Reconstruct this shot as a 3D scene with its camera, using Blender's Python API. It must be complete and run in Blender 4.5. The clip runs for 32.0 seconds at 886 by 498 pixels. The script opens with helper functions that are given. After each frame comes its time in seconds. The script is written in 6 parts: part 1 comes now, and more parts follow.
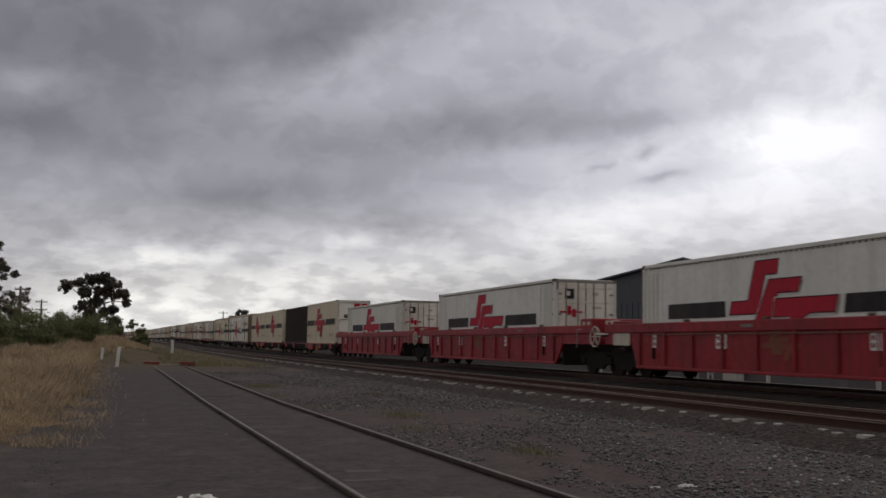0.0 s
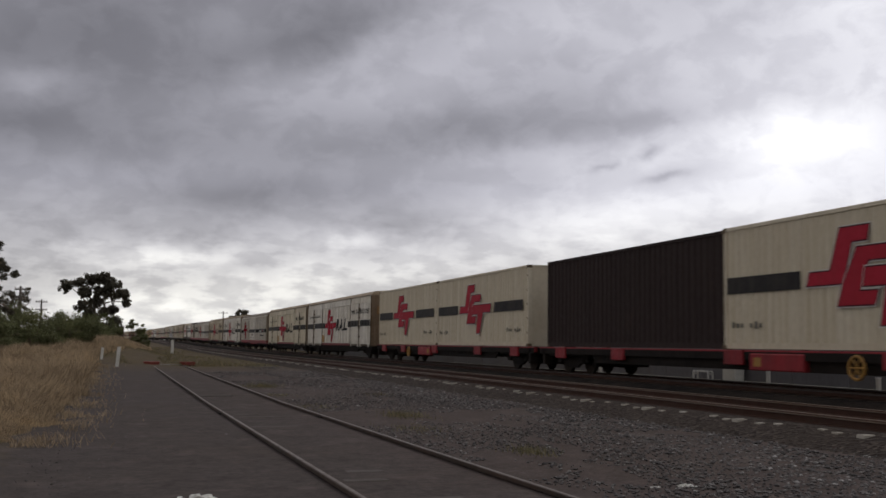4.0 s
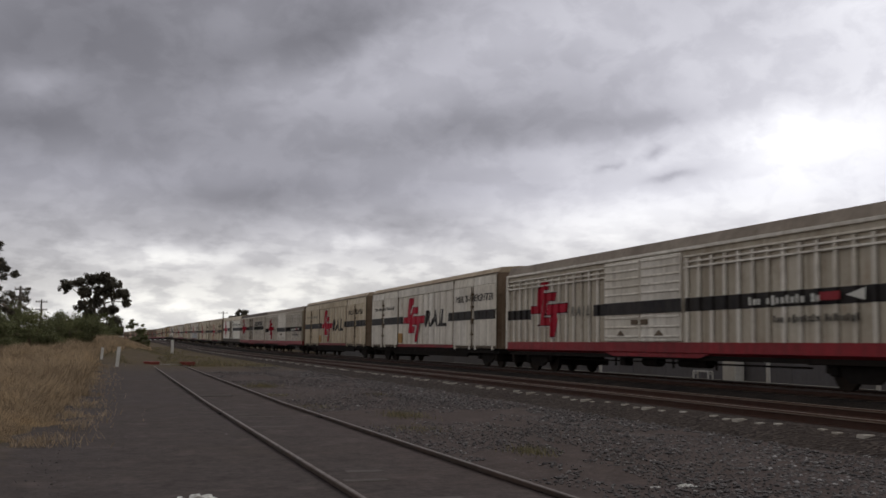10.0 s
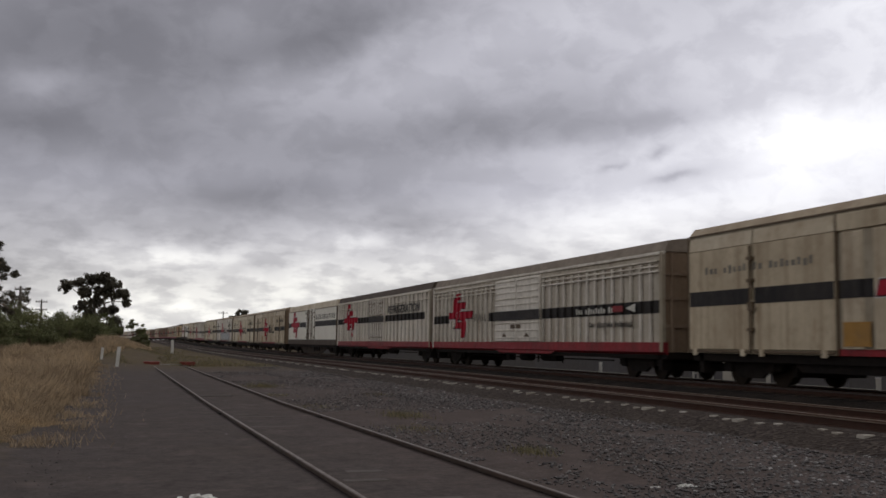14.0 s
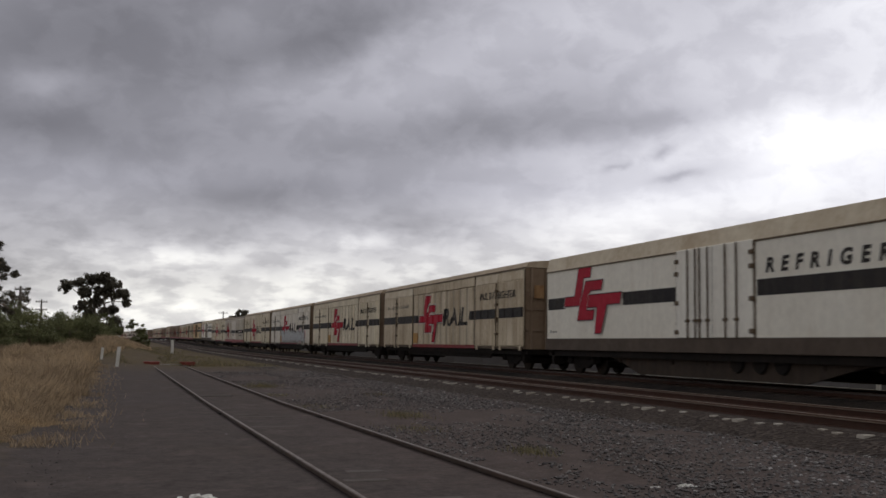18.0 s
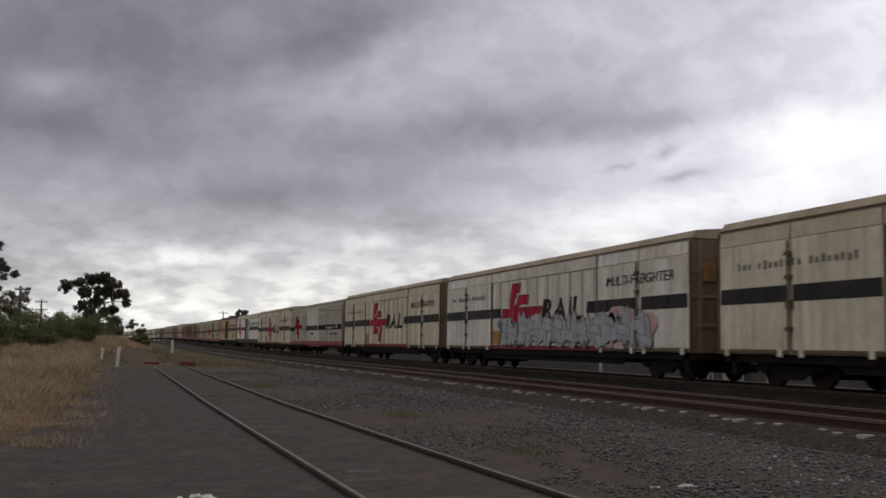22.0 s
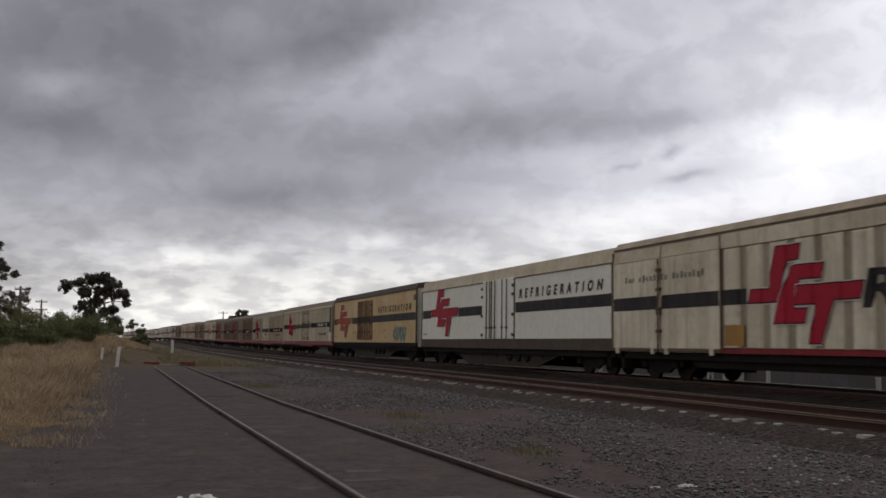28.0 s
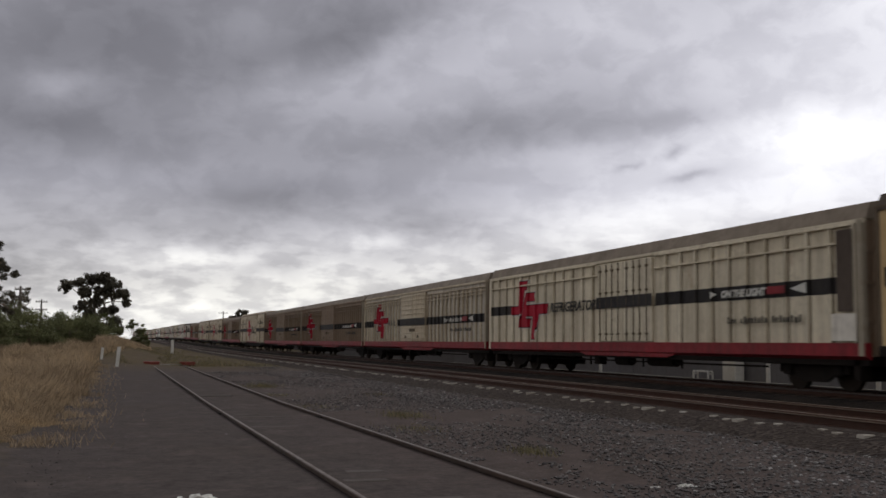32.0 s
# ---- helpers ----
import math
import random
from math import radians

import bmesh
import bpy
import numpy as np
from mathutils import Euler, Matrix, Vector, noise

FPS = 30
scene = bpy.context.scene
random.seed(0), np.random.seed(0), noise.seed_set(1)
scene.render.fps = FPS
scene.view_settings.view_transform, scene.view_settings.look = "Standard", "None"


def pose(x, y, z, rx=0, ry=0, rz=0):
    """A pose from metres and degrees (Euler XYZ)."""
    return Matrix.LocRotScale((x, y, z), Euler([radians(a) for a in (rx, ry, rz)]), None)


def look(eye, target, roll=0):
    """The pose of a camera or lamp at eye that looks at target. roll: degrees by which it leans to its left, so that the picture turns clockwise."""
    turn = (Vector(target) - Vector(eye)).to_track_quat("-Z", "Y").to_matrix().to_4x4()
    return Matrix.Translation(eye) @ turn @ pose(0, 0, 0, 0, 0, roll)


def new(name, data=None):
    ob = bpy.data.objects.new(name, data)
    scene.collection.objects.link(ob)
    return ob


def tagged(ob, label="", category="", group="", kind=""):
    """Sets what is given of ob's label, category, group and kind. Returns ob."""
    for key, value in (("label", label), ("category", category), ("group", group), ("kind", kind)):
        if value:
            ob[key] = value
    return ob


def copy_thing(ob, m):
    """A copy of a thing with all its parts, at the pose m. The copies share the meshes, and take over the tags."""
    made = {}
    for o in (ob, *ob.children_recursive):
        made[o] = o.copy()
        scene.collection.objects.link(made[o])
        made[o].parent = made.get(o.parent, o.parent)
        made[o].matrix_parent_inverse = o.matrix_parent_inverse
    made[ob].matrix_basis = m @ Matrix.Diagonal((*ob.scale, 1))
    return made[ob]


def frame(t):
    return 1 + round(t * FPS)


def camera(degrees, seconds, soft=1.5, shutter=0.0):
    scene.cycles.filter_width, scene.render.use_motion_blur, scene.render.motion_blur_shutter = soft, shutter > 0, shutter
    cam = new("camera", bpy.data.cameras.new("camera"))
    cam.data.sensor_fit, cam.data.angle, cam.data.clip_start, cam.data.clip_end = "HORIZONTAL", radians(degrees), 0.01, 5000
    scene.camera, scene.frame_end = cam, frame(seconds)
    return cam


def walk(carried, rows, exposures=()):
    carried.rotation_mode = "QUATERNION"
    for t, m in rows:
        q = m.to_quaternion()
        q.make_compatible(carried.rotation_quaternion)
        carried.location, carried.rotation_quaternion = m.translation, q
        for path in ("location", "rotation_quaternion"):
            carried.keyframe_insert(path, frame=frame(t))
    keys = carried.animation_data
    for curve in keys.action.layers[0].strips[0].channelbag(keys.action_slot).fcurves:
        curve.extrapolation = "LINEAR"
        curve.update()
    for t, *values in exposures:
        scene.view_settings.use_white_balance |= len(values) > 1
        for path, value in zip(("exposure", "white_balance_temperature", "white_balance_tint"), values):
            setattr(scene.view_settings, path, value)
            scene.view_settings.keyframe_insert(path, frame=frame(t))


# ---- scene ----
EYE = (0.0, 0.0, 1.3)
cam = camera(45.93, 32.0, soft=1.6, shutter=0.25)
VIEW = look(EYE, (29.5128, 95.1036, 10.4811), 0.85)
walk(cam, [(0.0, VIEW), (32.0, VIEW)], [(0.0, -0.09), (3.0, -0.05), (6.0, 0.0), (32.0, 0.02)])

# ---- world, sun, clouds ----
SUN_AZ, SUN_EL = 62.0, 48.0          # degrees, clockwise from the track's direction
world = bpy.data.worlds.new("overcast")
scene.world = world
world.use_nodes = True
wn, wl = world.node_tree.nodes, world.node_tree.links
wn.clear()
w_out = wn.new("ShaderNodeOutputWorld")
w_bg = wn.new("ShaderNodeBackground")
w_sky = wn.new("ShaderNodeTexSky")
w_sky.sky_type = "NISHITA"
w_sky.sun_disc = False
w_sky.sun_elevation, w_sky.sun_rotation = radians(SUN_EL), radians(SUN_AZ)
w_hsv = wn.new("ShaderNodeHueSaturation")
w_hsv.inputs["Saturation"].default_value = 0.12
w_hsv.inputs["Value"].default_value = 0.8
w_noise = wn.new("ShaderNodeTexNoise")
w_noise.inputs["Scale"].default_value = 2.2
w_noise.inputs["Detail"].default_value = 5
w_ramp = wn.new("ShaderNodeValToRGB")
w_ramp.color_ramp.elements[0].position, w_ramp.color_ramp.elements[0].color = 0.3, (3.1, 3.1, 3.4, 1)
w_ramp.color_ramp.elements[1].position, w_ramp.color_ramp.elements[1].color = 0.7, (7.6, 7.6, 7.8, 1)
w_mix = wn.new("ShaderNodeMix")
w_mix.data_type = "RGBA"
w_mix.inputs["Factor"].default_value = 0.75
w_tc = wn.new("ShaderNodeTexCoord")
wl.new(w_tc.outputs["Generated"], w_noise.inputs["Vector"])
wl.new(w_noise.outputs["Fac"], w_ramp.inputs["Fac"])
wl.new(w_sky.outputs["Color"], w_hsv.inputs["Color"])
wl.new(w_hsv.outputs["Color"], w_mix.inputs["A"])
wl.new(w_ramp.outputs["Color"], w_mix.inputs["B"])
wl.new(w_mix.outputs["Result"], w_bg.inputs["Color"])
w_bg.inputs["Strength"].default_value = 0.1
wl.new(w_bg.outputs["Background"], w_out.inputs["Surface"])

sun = new("sun", bpy.data.lights.new("sun", "SUN"))
sun.data.energy, sun.data.angle, sun.data.color = 0.6, radians(25), (1.0, 0.96, 0.9)
_a, _e = radians(SUN_AZ), radians(SUN_EL)
sun.matrix_world = look((math.sin(_a) * math.cos(_e) * 50, math.cos(_a) * math.cos(_e) * 50, math.sin(_e) * 50), (0, 0, 0))

# ---- the train's way: metres travelled after t seconds ----


def travel(t):
    k = t / 32.0
    return t * (15.6426 - 0.2001 * k - 1.0525 * k * k + 0.4779 * k ** 3)


TIMES = [0, 2, 4, 6, 8, 10, 12, 14, 16, 18, 20, 22, 24, 26, 28, 30, 32]
LINE_X = 16.35                       # centre line of the track under the train
RAIL_Z = 0.40                        # top of the main line rails
SIDE = -1.45                         # the vans' near side, from the centre line



def line_shift(y):
    """The main line bends gently to the left far off."""
    return -0.00018 * max(0.0, y - 300.0) ** 2


def line_rise(y):
    """It climbs a little past the yard, then runs level again."""
    k = min(1.0, max(0.0, (y - 70.0) / 290.0))
    return 1.25 * k * k * (3 - 2 * k) if k < 1 else 1.25


def on_line(y, length):
    """The pose of a vehicle whose front is y metres along, standing on the rails at both ends."""
    xa, xb = line_shift(y), line_shift(y + length)
    za, zb = line_rise(y), line_rise(y + length)
    return pose(LINE_X + xa, y, RAIL_Z + za, math.degrees(math.atan2(zb - za, length)), 0, -math.degrees(math.atan2(xb - xa, length)))


# ---- small helpers ----


def part(name, bm, material, parent, label=""):
    """Link a bmesh (or a mesh) as one mesh object under a thing or part."""
    if isinstance(bm, bmesh.types.BMesh):
        me = bpy.data.meshes.new(name)
        bm.to_mesh(me)
        bm.free()
    else:
        me = bm
    if material and not me.materials:
        me.materials.append(material)
    ob = new(name, me)
    ob.parent = parent
    if label:
        ob["label"] = label
    return ob


def thing(name, label, category, group="", kind=""):
    return tagged(new(name), label, category, group, kind)


def box(bm, x0, x1, y0, y1, z0, z1, bevel=0.0):
    v = [bm.verts.new(p) for p in ((x0, y0, z0), (x1, y0, z0), (x1, y1, z0), (x0, y1, z0), (x0, y0, z1), (x1, y0, z1), (x1, y1, z1), (x0, y1, z1))]
    fs = [bm.faces.new([v[i] for i in f]) for f in ((3, 2, 1, 0), (4, 5, 6, 7), (0, 1, 5, 4), (1, 2, 6, 5), (2, 3, 7, 6), (3, 0, 4, 7))]
    if bevel:
        es = {e for f in fs for e in f.edges}
        bmesh.ops.bevel(bm, geom=list(es), offset=bevel, segments=1, affect="EDGES")
    return bm


def boxes(*rows, bevel=0.0):
    bm = bmesh.new()
    for r in rows:
        box(bm, *r, bevel=bevel)
    return bm


def rod(bm, a, b, r, n=8):
    """A round bar from a to b."""
    a, b = Vector(a), Vector(b)
    m = Matrix.Translation((a + b) / 2) @ (b - a).to_track_quat("Z", "Y").to_matrix().to_4x4()
    bmesh.ops.create_cone(bm, cap_ends=True, segments=n, radius1=r, radius2=r, depth=(b - a).length, matrix=m)
    return bm


def lathe(bm, centre, profile, axis="X", n=18):
    """Turn a profile of (along, radius) about an axis through centre."""
    c = Vector(centre)
    rings = []
    for s, r in profile:
        ring = []
        for i in range(n):
            a = 2 * math.pi * i / n
            p = (s, r * math.cos(a), r * math.sin(a)) if axis == "X" else (r * math.cos(a), r * math.sin(a), s)
            ring.append(bm.verts.new(c + Vector(p)))
        rings.append(ring)
    for ra, rb in zip(rings, rings[1:]):
        for i in range(n):
            bm.faces.new((ra[i], ra[(i + 1) % n], rb[(i + 1) % n], rb[i]))
    bm.faces.new(rings[0][::-1])
    bm.faces.new(rings[-1])
    bmesh.ops.recalc_face_normals(bm, faces=bm.faces)
    return bm


def sweep(section, y0, y1):
    """A closed section of (x, z) drawn along y."""
    bm = bmesh.new()
    a = [bm.verts.new((x, y0, z)) for x, z in section]
    b = [bm.verts.new((x, y1, z)) for x, z in section]
    n = len(section)
    for i in range(n):
        bm.faces.new((a[i], a[(i + 1) % n], b[(i + 1) % n], b[i]))
    bm.faces.new(a[::-1])
    bm.faces.new(b)
    bmesh.ops.recalc_face_normals(bm, faces=bm.faces)
    return bm


def sweep_line(section, stations):
    """A closed section of (x, z) carried along the main line's bends and grade."""
    bm = bmesh.new()
    n = len(section)
    rings = [[bm.verts.new((x + line_shift(y), y, z + line_rise(y))) for x, z in section] for y in stations]
    for a, b in zip(rings, rings[1:]):
        for i in range(n):
            bm.faces.new((a[i], a[(i + 1) % n], b[(i + 1) % n], b[i]))
    bm.faces.new(rings[0][::-1])
    bm.faces.new(rings[-1])
    bmesh.ops.recalc_face_normals(bm, faces=bm.faces)
    return bm


def plate(bm, outline, x, thick):
    """A flat plate on a van's near side: outline of (y, z), from x outwards (towards -x)."""
    a = [bm.verts.new((x, y, z)) for y, z in outline]
    b = [bm.verts.new((x - thick, y, z)) for y, z in outline]
    n = len(outline)
    for i in range(n):
        bm.faces.new((a[i], a[(i + 1) % n], b[(i + 1) % n], b[i]))
    bm.faces.new(a)
    bm.faces.new(b[::-1])
    bmesh.ops.recalc_face_normals(bm, faces=bm.faces)
    return bm


WORDS = {}


def lettering(text, size, width, shear=0.25, spread=False, bold=0.012):
    """The mesh of a word in the built-in font, of a given width, facing the near side and running towards -y. spread: wider gaps, not wider letters."""
    key = (text, size, shear, width, spread, bold)
    if key not in WORDS:
        def drawn(gap):
            cu = bpy.data.curves.new("lettering", "FONT")
            cu.body, cu.size, cu.shear, cu.extrude, cu.offset, cu.resolution_u, cu.space_character = text, size, shear, 0.004, bold, 3, gap
            ob = new("lettering", cu)
            me = bpy.data.meshes.new_from_object(ob.evaluated_get(bpy.context.evaluated_depsgraph_get()))
            bpy.data.objects.remove(ob)
            xs = [v.co.x for v in me.vertices]
            return me, max(xs) - min(xs)
        me, w1 = drawn(1.0)
        if spread:
            w2 = drawn(1.5)[1]
            goal = width / 1.12
            me, w1 = drawn(max(1.0, 1.0 + 0.5 * (goal - w1) / (w2 - w1)))
        if not bold:                                           # a second stroke beside the first thickens the letters
            both = bmesh.new()
            both.from_mesh(me)
            me.transform(Matrix.Translation((0.045 * size, 0, 0.004)))
            both.from_mesh(me)
            both.to_mesh(me)
            both.free()
        me.transform(Matrix(((0, 0, -1, 0), (-width / w1, 0, 0, 0), (0, 1, 0, 0), (0, 0, 0, 1))))
        WORDS[key] = me
    return WORDS[key].copy()


# ---- materials ----


def material(name):
    m = bpy.data.materials.new(name)
    m.use_nodes = True
    t = m.node_tree
    b = t.nodes["Principled BSDF"]
    return m, t.nodes, t.links, b


def noise_node(nodes, links, coord, scale, detail=4, rough=0.55, stretch=None):
    n = nodes.new("ShaderNodeTexNoise")
    n.inputs["Scale"].default_value, n.inputs["Detail"].default_value, n.inputs["Roughness"].default_value = scale, detail, rough
    if stretch:
        mp = nodes.new("ShaderNodeMapping")
        mp.inputs["Scale"].default_value = stretch
        links.new(coord, mp.inputs["Vector"])
        coord = mp.outputs["Vector"]
    links.new(coord, n.inputs["Vector"])
    return n.outputs["Fac"]


def ramp(nodes, links, fac, stops):
    r = nodes.new("ShaderNodeValToRGB")
    e = r.color_ramp.elements
    while len(e) < len(stops):
        e.new(0.5)
    for el, (p, c) in zip(e, stops):
        el.position = p
        el.color = (*c, 1) if len(c) == 3 else c
    links.new(fac, r.inputs["Fac"])
    return r.outputs["Color"]


def mix(nodes, links, fac, a, b, kind="MIX"):
    m = nodes.new("ShaderNodeMix")
    m.data_type, m.blend_type = "RGBA", kind
    for sock, val in (("Factor", fac), ("A", a), ("B", b)):
        if isinstance(val, (int, float)):
            m.inputs[sock].default_value = val
        elif isinstance(val, tuple):
            m.inputs[sock].default_value = (*val, 1)
        else:
            links.new(val, m.inputs[sock])
    return m.outputs["Result"]


def grey(v):
    return (v, v, v)


def surface(name, colour, rough=0.6, metal=0.0, grain=6.0, dirt=None, dirt_amount=0.35, streak=False, bump=0.0, vary=0.12, bump_scale=40.0, spec=0.15):
    """A weathered surface: grain, larger stains or run-down streaks in a second colour, and fine relief."""
    m, n, l, b = material(name)
    tc = n.new("ShaderNodeTexCoord").outputs["Object"]
    info = n.new("ShaderNodeObjectInfo")
    shift = n.new("ShaderNodeVectorMath")
    shift.operation = "MULTIPLY_ADD"
    comb = n.new("ShaderNodeCombineXYZ")
    l.new(info.outputs["Random"], comb.inputs["X"])
    l.new(info.outputs["Random"], comb.inputs["Y"])
    l.new(comb.outputs["Vector"], shift.inputs[0])
    shift.inputs[1].default_value = (37.0, 91.0, 0.0)
    l.new(tc, shift.inputs[2])
    co = shift.outputs["Vector"]
    fine = noise_node(n, l, co, grain, 5)
    k = vary
    col = mix(n, l, 1.0, colour, ramp(n, l, fine, ((0.3, grey(1 - k)), (0.7, grey(1.0)))), "MULTIPLY")
    tint = ramp(n, l, info.outputs["Random"], ((0.0, (0.91, 0.89, 0.845)), (1.0, (1.0, 1.0, 1.0))))
    col = mix(n, l, 1.0, col, tint, "MULTIPLY")
    if dirt:
        big = noise_node(n, l, co, 0.55, 4, 0.5, (1.0, 1.0, 0.75)) if streak else noise_node(n, l, co, 1.1, 5, 0.6)
        fac = ramp(n, l, big, ((0.36, grey(0)), (0.72, grey(dirt_amount * (0.7 if streak else 1.0)))))
        col = mix(n, l, fac, col, dirt)
        spots = noise_node(n, l, co, 3.2 if streak else 5.0, 6, 0.65)
        col = mix(n, l, ramp(n, l, spots, ((0.52, grey(0)), (0.74, grey(dirt_amount * (0.5 if streak else 0.7))))), col, dirt)
        if streak:
            runs = noise_node(n, l, co, 1.0, 6, 0.6, (1.0, 4.2, 0.14))
            col = mix(n, l, ramp(n, l, runs, ((0.46, grey(0)), (0.70, grey(dirt_amount * 0.75)))), col, dirt)
            rust = noise_node(n, l, co, 1.7, 7, 0.7, (1, 1.1, 0.5))
            col = mix(n, l, ramp(n, l, rust, ((0.60, grey(0)), (0.72, grey(dirt_amount * 0.7)))), col, tuple(c * f for c, f in zip(dirt, (1.5, 1.0, 0.7))))
    l.new(col, b.inputs["Base Color"])
    l.new(ramp(n, l, fine, ((0.2, grey(min(1, rough + 0.12))), (0.8, grey(max(0.05, rough - 0.12))))), b.inputs["Roughness"])
    b.inputs["Metallic"].default_value = metal
    b.inputs["Specular IOR Level"].default_value = spec
    if bump:
        bp = n.new("ShaderNodeBump")
        bp.inputs["Strength"].default_value, bp.inputs["Distance"].default_value = bump, 0.02
        l.new(noise_node(n, l, co, bump_scale, 4), bp.inputs["Height"])
        l.new(bp.outputs["Normal"], b.inputs["Normal"])
    return m


GRIME = (0.16, 0.115, 0.07)
M_CREAM = surface("cream_paint", (0.78, 0.695, 0.54), 0.68, dirt=GRIME, dirt_amount=0.52, streak=True, bump=0.08, spec=0.06)
M_WHITE = surface("white_paint", (0.83, 0.775, 0.69), 0.66, dirt=GRIME, dirt_amount=0.48, streak=True, bump=0.08, spec=0.06)
M_BOXCREAM = surface("cream_container_paint", (0.65, 0.575, 0.45), 0.5, dirt=(0.30, 0.22, 0.13), dirt_amount=0.34, streak=True, bump=0.04, spec=0.06)
M_TAN = surface("tan_stained_paint", (0.66, 0.565, 0.425), 0.55, dirt=(0.15, 0.09, 0.045), dirt_amount=0.6, streak=True, bump=0.08, spec=0.06)
M_OCHRE = surface("yellowed_paint", (0.68, 0.52, 0.30), 0.5, dirt=(0.36, 0.19, 0.06), dirt_amount=0.62, streak=True, bump=0.06, spec=0.06)
# both bases hold the shade between ribs in their colour, under grime streaks
M_PANEL = surface("shade_and_grime_panel", (0.42, 0.37, 0.29), 0.55, dirt=GRIME, dirt_amount=0.75, streak=True, bump=0.08, spec=0.06)
M_PANELGREY = surface("shade_and_grime_grey_white", (0.58, 0.525, 0.44), 0.55, dirt=GRIME, dirt_amount=0.6, streak=True, bump=0.08, spec=0.06)
M_SIDING = surface("dark_siding_rail", (0.045, 0.034, 0.028), 0.75, dirt=(0.09, 0.05, 0.035), dirt_amount=0.5, bump=0.1, spec=0.15)
M_BROWN = surface("brown_grimy_paint", (0.29, 0.215, 0.155), 0.6, dirt=(0.12, 0.075, 0.045), dirt_amount=0.6, streak=True, bump=0.06, spec=0.06)
M_ROOF = surface("grimy_roof_paint", (0.30, 0.25, 0.20), 0.7, dirt=(0.10, 0.07, 0.05), dirt_amount=0.55, bump=0.1)
M_CREAMROOF = surface("stained_cream_roof", (0.46, 0.37, 0.265), 0.65, dirt=(0.15, 0.09, 0.05), dirt_amount=0.5, bump=0.1)
M_RED = surface("red_wagon_paint", (0.30, 0.022, 0.030), 0.5, dirt=(0.06, 0.018, 0.016), dirt_amount=0.6, streak=True, bump=0.05, spec=0.2)
M_LOGO = surface("red_livery_paint", (0.43, 0.017, 0.040), 0.6, dirt=(0.20, 0.025, 0.028), dirt_amount=0.4, streak=True, spec=0.12)
M_LOGOEDGE = surface("dark_red_livery_outline", (0.085, 0.012, 0.018), 0.6, dirt=(0.05, 0.02, 0.02), dirt_amount=0.4, spec=0.12)
M_RUSTLOGO = surface("rust_faded_red_paint", (0.36, 0.048, 0.022), 0.6, dirt=(0.30, 0.12, 0.04), dirt_amount=0.5, streak=True, spec=0.12)
M_RUSTDOOR = surface("rust_run_door_paint", (0.46, 0.30, 0.15), 0.6, dirt=(0.13, 0.045, 0.015), dirt_amount=1.1, streak=True, bump=0.06)
M_BELLY = surface("dark_brown_frame_steel", (0.040, 0.031, 0.026), 0.75, dirt=(0.085, 0.06, 0.042), dirt_amount=0.5, streak=True, bump=0.1, spec=0.1)
M_BLACK = surface("black_livery_paint", (0.022, 0.020, 0.021), 0.6, dirt=(0.09, 0.075, 0.06), dirt_amount=0.35, streak=True, spec=0.12)
M_UNDER = surface("black_grimy_steel", (0.013, 0.011, 0.010), 0.75, dirt=(0.028, 0.019, 0.014), dirt_amount=0.5, bump=0.2, spec=0.08)
M_WHEEL = surface("brown_wheel_steel", (0.02, 0.015, 0.012), 0.7, metal=0.2, dirt=(0.04, 0.025, 0.016), dirt_amount=0.5, spec=0.1)
M_DARKBOX = surface("dark_brown_container_paint", (0.030, 0.019, 0.018), 0.75, dirt=(0.045, 0.032, 0.027), dirt_amount=0.5, streak=True, bump=0.08)
M_GREYBOX = surface("grey_container_paint", (0.66, 0.64, 0.585), 0.45, dirt=(0.25, 0.22, 0.18), dirt_amount=0.3, streak=True, bump=0.04)
M_STEEL = surface("bare_weathered_steel", (0.30, 0.28, 0.25), 0.5, metal=0.6, dirt=(0.12, 0.07, 0.04), dirt_amount=0.5)
M_ROD = surface("grimy_door_bar_steel", (0.15, 0.112, 0.075), 0.6, metal=0.1, dirt=(0.08, 0.05, 0.03), dirt_amount=0.6)
# brown tone that paints the shade line beside each louvred rib
M_RIBSHADE = surface("brown_rib_shade", (0.20, 0.165, 0.125), 0.7, dirt=(0.10, 0.07, 0.045), dirt_amount=0.6, streak=True)
M_YELLOW = surface("yellow_sign_paint", (0.42, 0.22, 0.05), 0.5, dirt=GRIME, dirt_amount=0.5)
M_RAIL = surface("rusty_rail_steel", (0.062, 0.028, 0.019), 0.7, metal=0.2, dirt=(0.05, 0.03, 0.022), dirt_amount=0.6, bump=0.1, spec=0.15)
# main line heads coloured dark for the black wagon undersides they would mirror
M_LINETOP = surface("shade_darkened_rail_head", (0.10, 0.09, 0.085), 0.5, metal=0.5, dirt=(0.04, 0.03, 0.025), dirt_amount=0.7)
M_DULLTOP = surface("dull_rail_head", (0.155, 0.115, 0.092), 0.5, metal=0.4, dirt=(0.13, 0.08, 0.05), dirt_amount=0.6)
M_SIDINGTOP = surface("brown_grey_rail_head", (0.155, 0.132, 0.115), 0.5, metal=0.3, dirt=(0.09, 0.06, 0.045), dirt_amount=0.6)
M_SLEEPER = surface("concrete_sleeper", (0.44, 0.41, 0.36), 0.85, dirt=(0.14, 0.10, 0.07), dirt_amount=0.5, bump=0.3)
M_TIMBER = surface("old_timber_sleeper", (0.10, 0.075, 0.055), 0.9, dirt=(0.05, 0.04, 0.035), dirt_amount=0.5, bump=0.4)
M_OLDTIMBER = surface("grey_worn_timber", (0.112, 0.098, 0.09), 0.9, dirt=(0.06, 0.05, 0.044), dirt_amount=0.9, bump=0.3)
